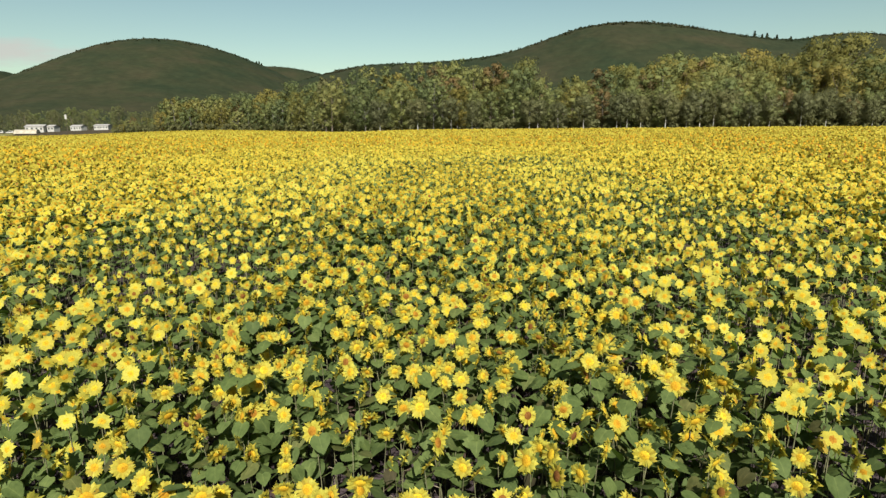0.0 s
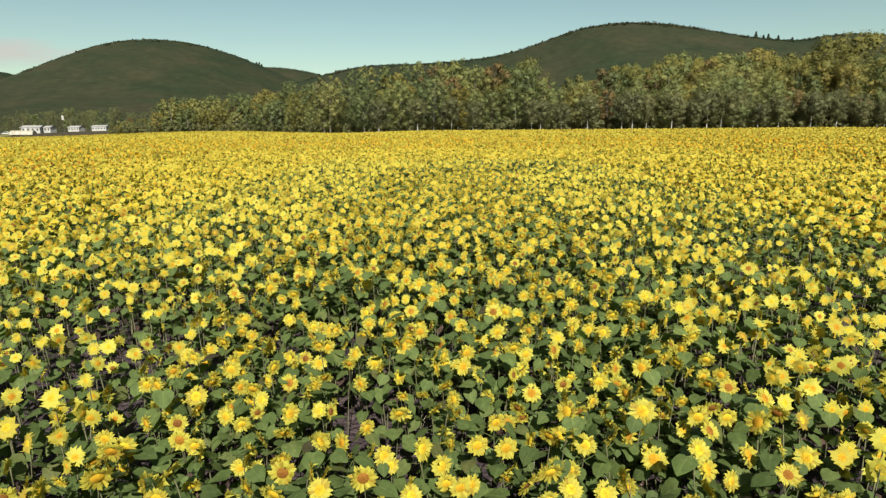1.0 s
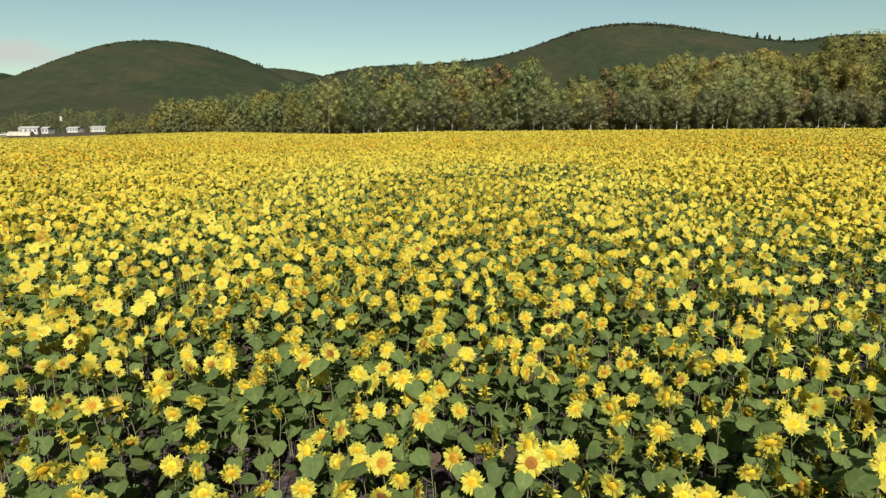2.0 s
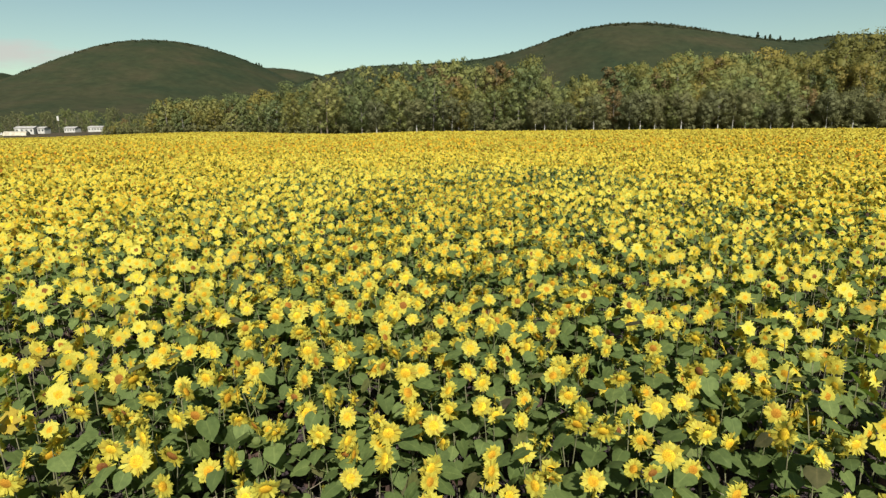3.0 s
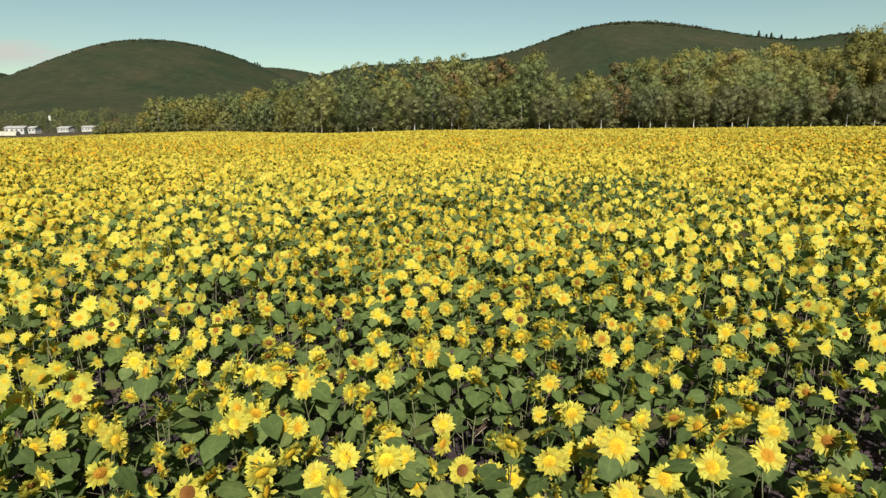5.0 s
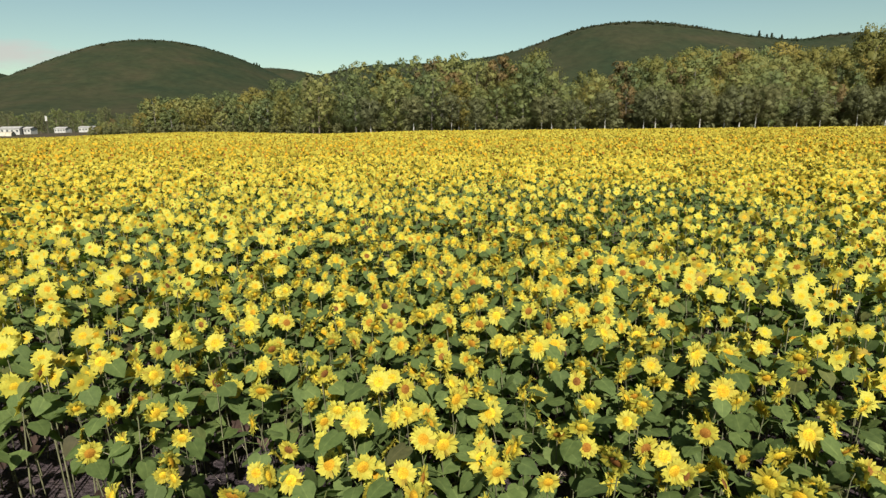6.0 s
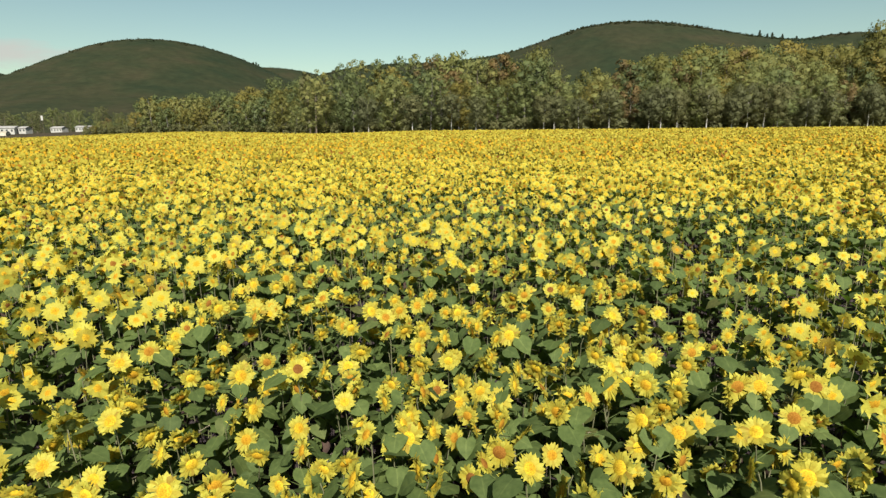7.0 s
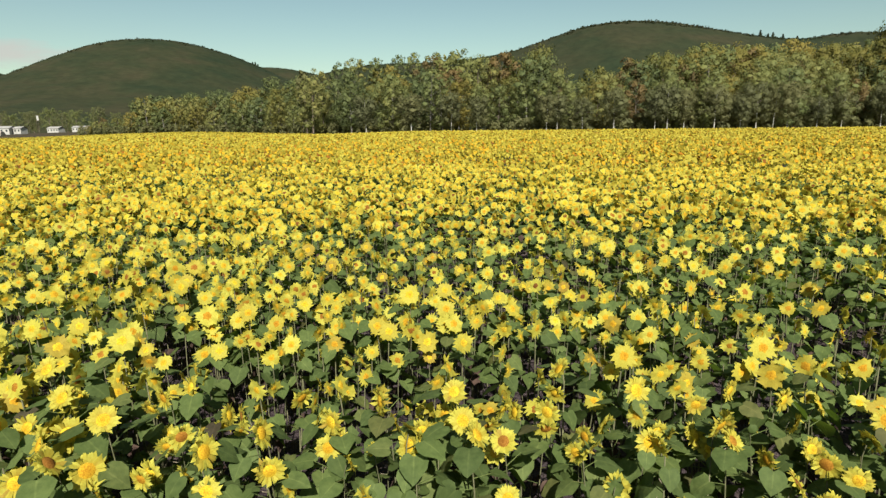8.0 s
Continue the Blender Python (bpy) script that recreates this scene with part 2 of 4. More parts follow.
def ground_z(x, y):
    x, y = np.asarray(x, float), np.asarray(y, float)
    u = x / np.maximum(y, 20.0)
    z = 0.58 + 0.4 * smooth(5, 18, y) + 1.4 * smooth(38, 158, y) - 0.1 * np.exp(-((y - 31) / 3.5) ** 2)
    z = z - 2.4 * smooth(0.42, 0.80, -u) * smooth(60, 260, y)
    z = z + (0.5 * np.exp(-((u + 0.38) / 0.1) ** 2) - 0.8 * smooth(0.02, 0.2, -u)) * smooth(80, 200, y)
    z = z + 2.8 * smooth(372, 415, y) * smooth(0.35, 0.5, -u) + 16 * smooth(196, 330, y) * smooth(45, 130, x)
    return z + 0.06 * np.sin(x * 0.19 + 1.3) * np.sin(y * 0.16) + 0.9 * smooth(165, 420, y)


def axis_steps(limit, first, growth):
    v, step, out_ = 0.0, first, [0.0]
    while v < limit:
        v += step
        step *= growth
        out_.append(v)
    return np.array(out_)


def build_ground():
    half = axis_steps(4500, 1.6, 1.07)
    xs = np.concatenate([-half[:0:-1], half])
    ys = np.concatenate([-axis_steps(4500, 2.0, 1.09)[:0:-1], axis_steps(4500, 1.6, 1.045)])
    X, Y = np.meshgrid(xs, ys)
    Z = ground_z(X, Y)
    verts = np.stack([X, Y, Z], -1).reshape(-1, 3)
    w, h = len(xs), len(ys)
    i = (np.arange(h - 1)[:, None] * w + np.arange(w - 1)[None, :]).ravel()
    tris = np.concatenate([np.stack([i, i + 1, i + w + 1], 1), np.stack([i, i + w + 1, i + w], 1)])
    mid = verts[tris].mean(1)
    grassy = (mid[:, 1] > field_edge(mid[:, 0]) + 1.0).astype(int)
    grassy[mid[:, 1] > field_edge(mid[:, 0]) + 9.0] = 2
    me = mesh_from("ground", verts, tris, [SOIL, GRASS, LITTER], grassy)
    tagged(new("ground", me), "dark bare soil of a crop field with dry grass beyond", "ground", kind="structure")


build_ground()


# ---- sunflowers ----
def leaf_blade(rng, length, droop, cup, detail):
    """A heart-shaped blade from the origin along +x, normal +z. Gives vertices, triangles and the share of the way from midrib to edge."""
    if detail == 2:
        side = [(-0.13, 0.20), (-0.06, 0.40), (0.17, 0.53), (0.45, 0.49), (0.72, 0.30), (0.90, 0.11)]
        mid = [(0.0, 0.0), (0.33, 0.0), (0.68, 0.0), (1.0, 0.0)]
        half = [(0, 4, 5), (0, 5, 6), (0, 6, 1), (1, 6, 7), (1, 7, 2), (2, 7, 8), (2, 8, 9), (2, 9, 3)]
    elif detail == 1:
        side = [(-0.12, 0.30), (0.12, 0.52), (0.48, 0.48), (0.80, 0.22)]
        mid = [(0.0, 0.0), (0.48, 0.0), (1.0, 0.0)]
        half = [(0, 3, 4), (0, 4, 1), (4, 5, 1), (1, 5, 6), (1, 6, 2)]
    else:
        side, mid = [(0.28, 0.48)], [(-0.08, 0.0), (1.0, 0.0)]
        half = [(0, 2, 1)]
    n, m = len(mid), len(side)
    v = np.array([(x, y, 0.0) for x, y in mid + side + [(x, -y) for x, y in side]])
    edge = np.abs(v[:, 1]) > 0
    v[:, :2] += rng.uniform(-0.025, 0.025, (len(v), 2)) * edge[:, None]
    v[:, 2] = -droop * v[:, 0] ** 2 + cup * np.abs(v[:, 1]) + rng.uniform(-0.045, 0.045, len(v)) * edge
    tris = half + [tuple(i + m if i >= n else i for i in (a, c, b)) for a, b, c in half]
    return v * length, np.array(tris), edge.astype(float)


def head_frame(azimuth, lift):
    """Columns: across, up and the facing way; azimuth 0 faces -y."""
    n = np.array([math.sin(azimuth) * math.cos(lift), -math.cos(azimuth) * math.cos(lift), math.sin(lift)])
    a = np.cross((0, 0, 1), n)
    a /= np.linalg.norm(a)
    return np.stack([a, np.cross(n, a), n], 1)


def petal_ring(rng, count, r0, r1, width, forward, ragged):
    """Single pointed petals round a disc, each with its own length, twist and curl."""
    vs, ts, al = [], [], []
    for k in range(count):
        w = 2 * np.pi * (k + rng.uniform(-0.32, 0.32)) / count
        r = r1 * rng.uniform(0.82, 1.12)
        d, e, up = np.array([math.cos(w), math.sin(w), 0]), np.array([-math.sin(w), math.cos(w), 0]), np.array([0, 0, 1.0])
        half = width * rng.uniform(0.75, 1.15)
        curl = rng.normal(0.0, 0.010) + (rng.choice([-0.045, 0.045]) if rng.uniform() < ragged else 0.0)
        twist = rng.uniform(-0.4, 0.4) * half
        m = (0.36 * r0 + 0.64 * r) * d + up * (forward + 0.25 * curl + 0.006)
        tip = (r - 0.5 * abs(curl)) * d + e * rng.uniform(-0.013, 0.013) + up * (forward + curl)
        n = len(vs)
        vs += [r0 * d - 0.45 * half * e, r0 * d + 0.45 * half * e, m - half * e - up * twist, m + half * e + up * twist, tip]
        ts += [(n, n + 1, n + 3), (n, n + 3, n + 2), (n + 2, n + 3, n + 4)]
        al += [0.0, 0.0, 0.55, 0.55, 1.0]
    return np.array(vs), np.array(ts), np.array(al)


def toothed_ring(rng, count, rv, r1, forward):
    """A closed round of petals grown together below, with free pointed tips."""
    turn = rng.uniform(0, 6.28)
    wv = turn + 2 * np.pi * (np.arange(count) + rng.uniform(-0.2, 0.2, count)) / count
    wt = turn + 2 * np.pi * (np.arange(count) + 0.5 + rng.uniform(-0.35, 0.35, count)) / count
    rr = rv * rng.uniform(0.82, 1.16, count)
    rt = r1 * rng.uniform(0.80, 1.14, count)
    bow = forward * 0.7 + rng.uniform(-0.008, 0.008, count)
    valley = np.stack([rr * np.cos(wv), rr * np.sin(wv), bow], 1)
    tip = np.stack([rt * np.cos(wt), rt * np.sin(wt), forward + rng.normal(0, 0.024, count)], 1)
    n, ts = 1, []
    for k in range(count):
        j = (k + 1) % count
        ts += [(0, n + k, n + j), (n + k, n + count + k, n + j)]
    al = np.concatenate([[0.0], np.full(count, 0.65), np.full(count, 1.0)])
    return np.concatenate([np.array([(0.0, 0.0, 0.004)]), valley, tip]), np.array(ts), al


def dome(sides, radius, height, back=False):
    vs, ts = [(0, 0, height)], []
    rings = [(0.6, 0.75), (1.0, 0.0)] if not back else [(1.0, 0.0)]
    for r, h in rings:
        vs += [(radius * r * math.cos(2 * math.pi * j / sides), radius * r * math.sin(2 * math.pi * j / sides), height * h) for j in range(sides)]
    for j in range(sides):
        k = (j + 1) % sides
        ts.append((0, 1 + j, 1 + k))
        if len(rings) > 1:
            ts += [(1 + j, 1 + sides + j, 1 + sides + k), (1 + j, 1 + sides + k, 1 + k)]
    return np.array(vs, float), np.array(ts)


def plant_pieces(rng, tier, blooming=True):
    """The pieces of one sunflower, base at the origin: rows of (name, vertices, triangles, material, along)."""
    top = rng.uniform(0.93 if tier < 2 else 0.86, 1.25)
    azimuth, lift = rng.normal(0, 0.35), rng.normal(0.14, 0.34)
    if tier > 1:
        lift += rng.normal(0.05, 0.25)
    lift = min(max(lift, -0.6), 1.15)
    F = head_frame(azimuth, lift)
    lean = rng.uniform(-0.12, 0.12, 2)
    neck = np.array([lean[0], lean[1], top])
    centre = neck + F[:, 2] * 0.055 + np.array([0, 0, 0.012])
    size = rng.uniform(0.92, 1.24) * (1.0, 0.95, 0.98, 1.0)[tier]
    rows = []

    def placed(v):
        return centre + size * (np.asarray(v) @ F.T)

    def add_disc(sides, radius, height, raised=0.0):
        v, t = dome(sides, radius, height, tier > 0)
        al = np.minimum(np.hypot(v[:, 0], v[:, 1]) / radius, 1.0)
        rows.append(("disc", placed(v + np.array([0, 0, raised])), t, DISC, al))

    if tier == 0:
        bend = neck + np.array([0, 0, 0.01])
        pts = [(0, 0, -0.06), (lean[0] * 0.45, lean[1] * 0.4, top * 0.55), neck + np.array([0, 0, -0.05]), bend * 0.4 + centre * 0.6 - F[:, 2] * 0.012]
        v, t = tube(pts, [0.009, 0.007, 0.005, 0.006], 3)
        rows.append(("stem", v, t, STEM, np.ones(len(v))))
        add_disc(9, 0.041, 0.013)
        ragged = rng.choice([0.03, 0.06, 0.22])
        front = petal_ring(rng, 20, 0.034, 0.098, 0.0130, 0.004, ragged)
        behind = petal_ring(rng, 18, 0.036, 0.094, 0.0130, -0.006, ragged)
        v, t = joined([front[:2], behind[:2]])
        rows.append(("petals", placed(v), t, PETAL, np.concatenate([front[2], behind[2]])))
        v, t, al = toothed_ring(rng, 11, 0.045, 0.066, -0.016)
        v[0, 2] = -0.034
        rows.append(("calyx", placed(v), t, LEAF, np.ones(len(v))))
        count = int(rng.integers(5, 8))
    elif tier == 1:
        v, t = tube([(0, 0, 0), centre - F[:, 2] * 0.02], [0.009, 0.006], 3)
        rows.append(("stem", v, t, STEM, np.ones(len(v))))
        add_disc(7, 0.044, 0.017)
        v, t, al = toothed_ring(rng, 16, 0.078, 0.102, 0.004)
        rows.append(("petals", placed(v), t, PETAL, al))
        count = 5
    elif tier == 2:
        v, t = dome(10, 0.098, 0.012, True)
        v[1:] *= rng.uniform(0.68, 1.12, (10, 1))
        v[1:, 2] += rng.normal(0, 0.022, 10)
        rows.append(("petals", placed(v), t, PETAL, np.r_[0.0, np.full(10, 0.5)]))
        add_disc(5, 0.055, 0.008, 0.013)
        count = 3
    else:
        w = np.arange(6) * 1.047 + rng.uniform(-0.3, 0.3, 6)
        r = 0.105 * rng.uniform(0.66, 1.14, 6)
        v = np.stack([r * np.cos(w), r * np.sin(w), rng.normal(0, 0.03, 6)], 1)
        rows.append(("petals", placed(v), np.array([(0, 1, 2), (0, 2, 3), (0, 3, 5), (3, 4, 5)]), DISC if rng.uniform() < 0.16 else PETAL, np.full(6, 0.17)))
        count = 1

    if not blooming:
        v, t = dome(6, 0.034, 0.028, True)
        rows = [r for r in rows if r[0] == "stem"] + [("bud", placed(v), t, LEAF, np.ones(len(v)))]
        count += 2
    for _ in range(int(rng.integers(0, 4)) if tier == 0 else 0):
        a, h, reach = rng.uniform(0, 6.28), rng.uniform(0.15, 0.6) * top, rng.uniform(0.10, 0.24)
        foot, out_ = np.array([lean[0] * h / top, lean[1] * h / top, h]), np.array([math.cos(a), math.sin(a), 0.0])
        v, t = tube([foot, foot + out_ * reach * 0.6 + np.array([0, 0, reach * 0.4]), foot + out_ * reach + np.array([0, 0, reach * rng.uniform(-0.3, 0.6)])], [0.004, 0.0035, 0.002], 3)
        rows.append(("dry_stalk", v, t, STRAW, np.ones(len(v))))
    turn0 = rng.uniform(0, 6.28)
    for k in range(count):
        f = (k + rng.uniform(0, 0.8)) / count
        if tier == 0 or tier == 1:
            h = top * (0.38 + 0.58 * f ** 0.75)
        else:
            h = top * rng.uniform(0.45, 0.80 if tier == 2 else 0.64)
        a = turn0 + k * 2.4 + rng.uniform(-0.3, 0.3)
        length = rng.uniform(0.140, 0.210) * (1.12 - 0.24 * f) * (1.0 if tier < 2 else 1.35)
        base = np.array([lean[0] * h / top, lean[1] * h / top, h])
        out_ = np.array([math.cos(a), math.sin(a), 0.0])
        reach = rng.uniform(0.07, 0.17)
        joint = base + out_ * reach + np.array([0, 0, reach * rng.uniform(0.1, 0.8)])
        v, t, al = leaf_blade(rng, length, rng.uniform(0.05, 0.40), rng.uniform(-0.16, 0.20), 2 if tier == 0 else int(tier == 1 and k > 1))
        tip_down = rng.uniform(0.0, 0.85)
        dry = tier < 3 and k == 0 and rng.uniform() < (0.55 if tier < 2 else 0.35)
        if dry:
            tip_down = rng.uniform(0.8, 1.5)
            v = v * 0.65
        c, s = math.cos(tip_down), math.sin(tip_down)
        R = rot_z(a) @ np.array([[c, 0, s], [0, 1, 0], [-s, 0, c]]) @ rot_x(rng.uniform(-0.35, 0.35))
        v = joint + v @ R.T
        if tier == 0:
            pv, pt = tube([base, joint], [0.0045, 0.003], 3)
            v, t = joined([(v, t), (pv, pt)])
            al = np.r_[al, np.zeros(len(pv))]
        rows.append(("leaf", v, t, WITHERED if dry else LEAF, al))
    return rows


CROP_MATS = [PETAL, DISC, LEAF, STEM, WITHERED, STRAW]


def plant_block(rng, tier, blooming):
    rows = plant_pieces(rng, tier, blooming)
    v, t = joined([(r[1], r[2]) for r in rows])
    mi = np.concatenate([np.full(len(r[2]), CROP_MATS.index(r[3])) for r in rows])
    return v, t, mi, np.concatenate([r[4] for r in rows])


WAVES = [(random.uniform(0, 6.28), 6.28 / random.uniform(1.1, 2.6), random.uniform(0, 6.28)) for _ in range(7)]
SWELL = [(random.uniform(0, 6.28), 6.28 / random.uniform(4.5, 14.0), random.uniform(0, 6.28)) for _ in range(7)]


def patchiness(x, y):
    """About -1..1: thin and thick places in the crop, at two scales."""
    fine = sum(np.sin(k * (x * math.cos(a) + y * math.sin(a)) + p) for a, k, p in WAVES) / 2.6
    broad = sum(np.sin(k * (x * math.cos(a) + y * math.sin(a)) + p) for a, k, p in SWELL) / 2.6
    thick = 0.55 * np.exp(-((x + 3.2) / 2.2) ** 2) * smooth(4, 8, y) * smooth(41, 36, y)
    thick = thick + 0.45 * np.exp(-((x - 1.6) / 2.4) ** 2) * smooth(21, 24, y) * smooth(34, 31, y)
    sparse = 0.28 * smooth(35, 39, y) * smooth(62, 50, y)
    return 0.6 * fine + 0.6 * broad + thick - sparse


def late_share(x, y):
    """The share of plants still in bud: many in one patch, few elsewhere."""
    return 0.01 + 0.44 * np.exp(-((x - 5.2) / 3.2) ** 2 - ((y - 38.6) / 4.0) ** 2)


def nearest_view(x, y):
    return np.maximum(np.maximum(np.abs(x) / 0.78, y - 31.8), 2.4)


def jittered(rng, x0, x1, y0, y1, pitch):
    gx, gy = np.meshgrid(np.arange(x0, x1, pitch), np.arange(y0, y1, pitch))
    x = gx.ravel() + rng.uniform(-0.85, 0.85, gx.size) * pitch
    y = gy.ravel() + rng.uniform(-0.85, 0.85, gx.size) * pitch
    return x, y


def drilled(rng, x0, x1, y0, y1, pitch):
    """Sown in loose rows along the field, as dense as a square grid of that pitch."""
    row, gap = 1.4 * pitch, pitch / 1.4
    gx, gy = np.meshgrid(np.arange(x0, x1, row), np.arange(y0, y1, gap))
    y = gy.ravel() + rng.uniform(-0.9, 0.9, gx.size) * gap
    x = gx.ravel() + rng.normal(0, 0.27, gx.size) * row + 0.12 * np.sin(0.5 * y + 1.0)
    return x, y


# places where few plants came up: x, y, radius
BARE_SPOTS = ((2.6, 33.5, 0.6), (-3.0, 37.4, 0.5), (0.7, 36.4, 0.5), (4.6, 38.5, 0.6), (-1.2, 33.8, 0.4))


def crop_points(rng):
    """Places by tier: (x, y) arrays for tiers 0..5; tier 5 is the sparse rest, far off or out of view."""
    got = []
    limits = [(0, 3.8), (3.8, 11), (11, 27), (27, 62), (62, 130)]
    for k, (lo, hi) in enumerate(limits):
        reach = hi * 0.78
        pitch = (0.229, 0.222, 0.220, 0.245, 0.35)[k]
        x, y = drilled(rng, -reach, reach, 1.0, 31.8 + hi, pitch) if k < 2 else jittered(rng, -reach, reach, 1.0, 31.8 + hi, pitch)
        d = nearest_view(x, y)
        keep = (d >= lo) & (d < hi) & (np.abs(x) < 0.80 * y + 1.0) & (y < field_edge(x))
        keep &= rng.uniform(size=len(x)) > 0.02 + (0.52 if k < 2 else 0.45) * smooth(-0.15, 0.95, -patchiness(x, y))
        for px, py, r in BARE_SPOTS:
            keep &= (np.hypot(x - px, y - py) > r) | (rng.uniform(size=len(x)) < 0.3)
        got.append((x[keep], y[keep]))
    x, y = jittered(rng, -30, 30, -16, 38, 0.42)
    keep = np.abs(x) >= 0.80 * y + 1.0
    got[2] = (np.concatenate([got[2][0], x[keep]]), np.concatenate([got[2][1], y[keep]]))
    x, y = jittered(rng, -330, 170, 60, 400, 1.0)
    keep = (y < field_edge(x)) & (np.abs(x) < 0.80 * y + 1.0) & (nearest_view(x, y) >= 130)
    x2, y2 = jittered(rng, -150, 130, -45, 170, 1.25)
    about = (np.abs(x2) < 30) & (y2 > -16) & (y2 < 38)
    rest = (y2 < field_edge(x2)) & (np.abs(x2) >= 0.80 * y2 + 1.0) & ~about
    got.append((np.concatenate([x[keep], x2[rest]]), np.concatenate([y[keep], y2[rest]])))
    return got


def growth(y):
    """The plants stand a little taller towards the middle of the field."""
    return 0.865 + 0.07 * smooth(24, 36, y)


def build_crop():
    rng = np.random.default_rng(11)
    places = crop_points(rng)
    verts, tris, mats, alongs, n = [], [], [], [], 0
    single = []
    for tier, (x, y) in enumerate(places):
        kinds = (18, 20, 26, 26, 26, 26)[tier]
        late = 6 if tier < 3 else 0
        blocks = [plant_block(np.random.default_rng(100 * tier + k), min(tier, 3), k < kinds) for k in range(kinds + late)]
        if tier == 0:
            own = (np.abs(x) < 0.29) & (y > 2.6) & (y < 37)
            own &= np.cumsum(own) <= 330
            single = list(zip(x[own], y[own]))
            x, y = x[~own], y[~own]
        z = ground_z(x, y)
        count = len(x)
        pick = rng.integers(0, kinds, count)
        if late:
            pick = np.where(rng.uniform(size=count) < late_share(x, y), kinds + rng.integers(0, late, count), pick)
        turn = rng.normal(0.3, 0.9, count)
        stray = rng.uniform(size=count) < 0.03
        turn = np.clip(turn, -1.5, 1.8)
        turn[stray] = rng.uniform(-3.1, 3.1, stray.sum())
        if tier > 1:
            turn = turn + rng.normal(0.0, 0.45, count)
        scale = growth(y) * (rng.uniform(0.88, 1.09, count) + 0.07 * patchiness(x, y))
        beside = np.abs(x) >= 0.80 * y + 1.0
        wide = scale * (1.0 if tier < 2 else np.where(beside, 1.45, 1.03) if tier == 2 else (1.02, 1.27, 2.3)[tier - 3])
        for k, (v, t, mi, al) in enumerate(blocks):
            w = np.nonzero(pick == k)[0]
            if not len(w):
                continue
            c, s = np.cos(turn[w])[:, None], np.sin(turn[w])[:, None]
            px = (v[None, :, 0] * c - v[None, :, 1] * s) * wide[w][:, None] + x[w][:, None]
            py = (v[None, :, 0] * s + v[None, :, 1] * c) * wide[w][:, None] + y[w][:, None]
            pz = v[None, :, 2] * scale[w][:, None] + z[w][:, None]
            verts.append(np.stack([px, py, pz], -1).reshape(-1, 3))
            tris.append((t[None] + (n + np.arange(len(w)) * len(v))[:, None, None]).reshape(-1, 3))
            mats.append(np.tile(mi, len(w)))
            alongs.append(np.tile(al, len(w)))
            n += len(w) * len(v)
    me = mesh_from("sunflower_crop", np.concatenate(verts), np.concatenate(tris), CROP_MATS, np.concatenate(mats), np.concatenate(alongs))
    me.shade_smooth()
    tagged(new("sunflower_crop", me), "dense field of yellow sunflowers in full bloom on dark soil", "sunflower field", kind="stuff")
    return single


def build_single_sunflower(seed):
    rows = plant_pieces(np.random.default_rng(seed), 0)
    root = tagged(new("sunflower"), "blooming yellow sunflower with broad green leaves on dark soil", "sunflower", "sunflowers beneath the flight")
    head = None
    for name, v, t, m, al in rows:
        if name == "stem":
            part("stem", v, t, [m], root, along=al)
        elif name == "disc":
            head = part("flower_head", v, t, [m], root, "orange-brown seed disc ringed with petals", along=al)
        elif name in ("petals", "calyx"):
            part("petal_ring" if name == "petals" else name, v, t, [m], head, "bright yellow petals" if name == "petals" else "", along=al)
        else:
            part(name, v, t, [m], root, "bare dried leaf stalk" if name == "dry_stalk" else "withered brown leaf" if m is WITHERED else "", along=al)
    return root


singles = build_crop()


def plant_singles():
    rng = np.random.default_rng(5)
    kinds = [build_single_sunflower(s) for s in range(8)]
    for k, (x, y) in enumerate(singles):
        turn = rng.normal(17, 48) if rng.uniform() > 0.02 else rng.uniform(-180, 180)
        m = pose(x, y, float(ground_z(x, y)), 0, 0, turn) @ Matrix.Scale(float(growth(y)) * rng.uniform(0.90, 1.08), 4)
        if k < len(kinds):
            kinds[k].matrix_basis = m
        else:
            ob = kinds[int(rng.integers(0, len(kinds)))]
            copied = copy_thing(ob, Matrix.Identity(4))
            copied.matrix_basis = m


# ---- trees ----
def leaf_cards(rng, centres, radii, per, size, shell=0.55):
    """Small folded leaf sprays scattered through round clumps."""
    c = np.repeat(centres, per, 0)
    r = np.repeat(radii, per)[:, None]
    d = rng.normal(size=(len(c), 3))
    d /= np.linalg.norm(d, axis=1, keepdims=True)
    p = c + d * r * (shell + (1 - shell) * rng.uniform(size=(len(c), 1))) * np.array([1, 1, 0.85])
    a = rng.normal(size=(len(c), 3))
    a -= 0.6 * d * (a * d).sum(1, keepdims=True)
    a /= np.linalg.norm(a, axis=1, keepdims=True)
    b = np.cross(d + 0.6 * rng.normal(size=d.shape), a)
    b /= np.linalg.norm(b, axis=1, keepdims=True) + 1e-9
    s = size * rng.uniform(0.55, 1.35, (len(c), 1))
    q = np.stack([p - a * s, p + b * s * 0.95, p + a * s * 0.9 - b * s * 0.3], 1)
    inward = (np.cross(q[:, 1] - q[:, 0], q[:, 2] - q[:, 0]) * d).sum(1) < 0
    q[inward] = q[inward][:, ::-1]
    v = q.reshape(-1, 3)
    return v, np.arange(len(v)).reshape(-1, 3)


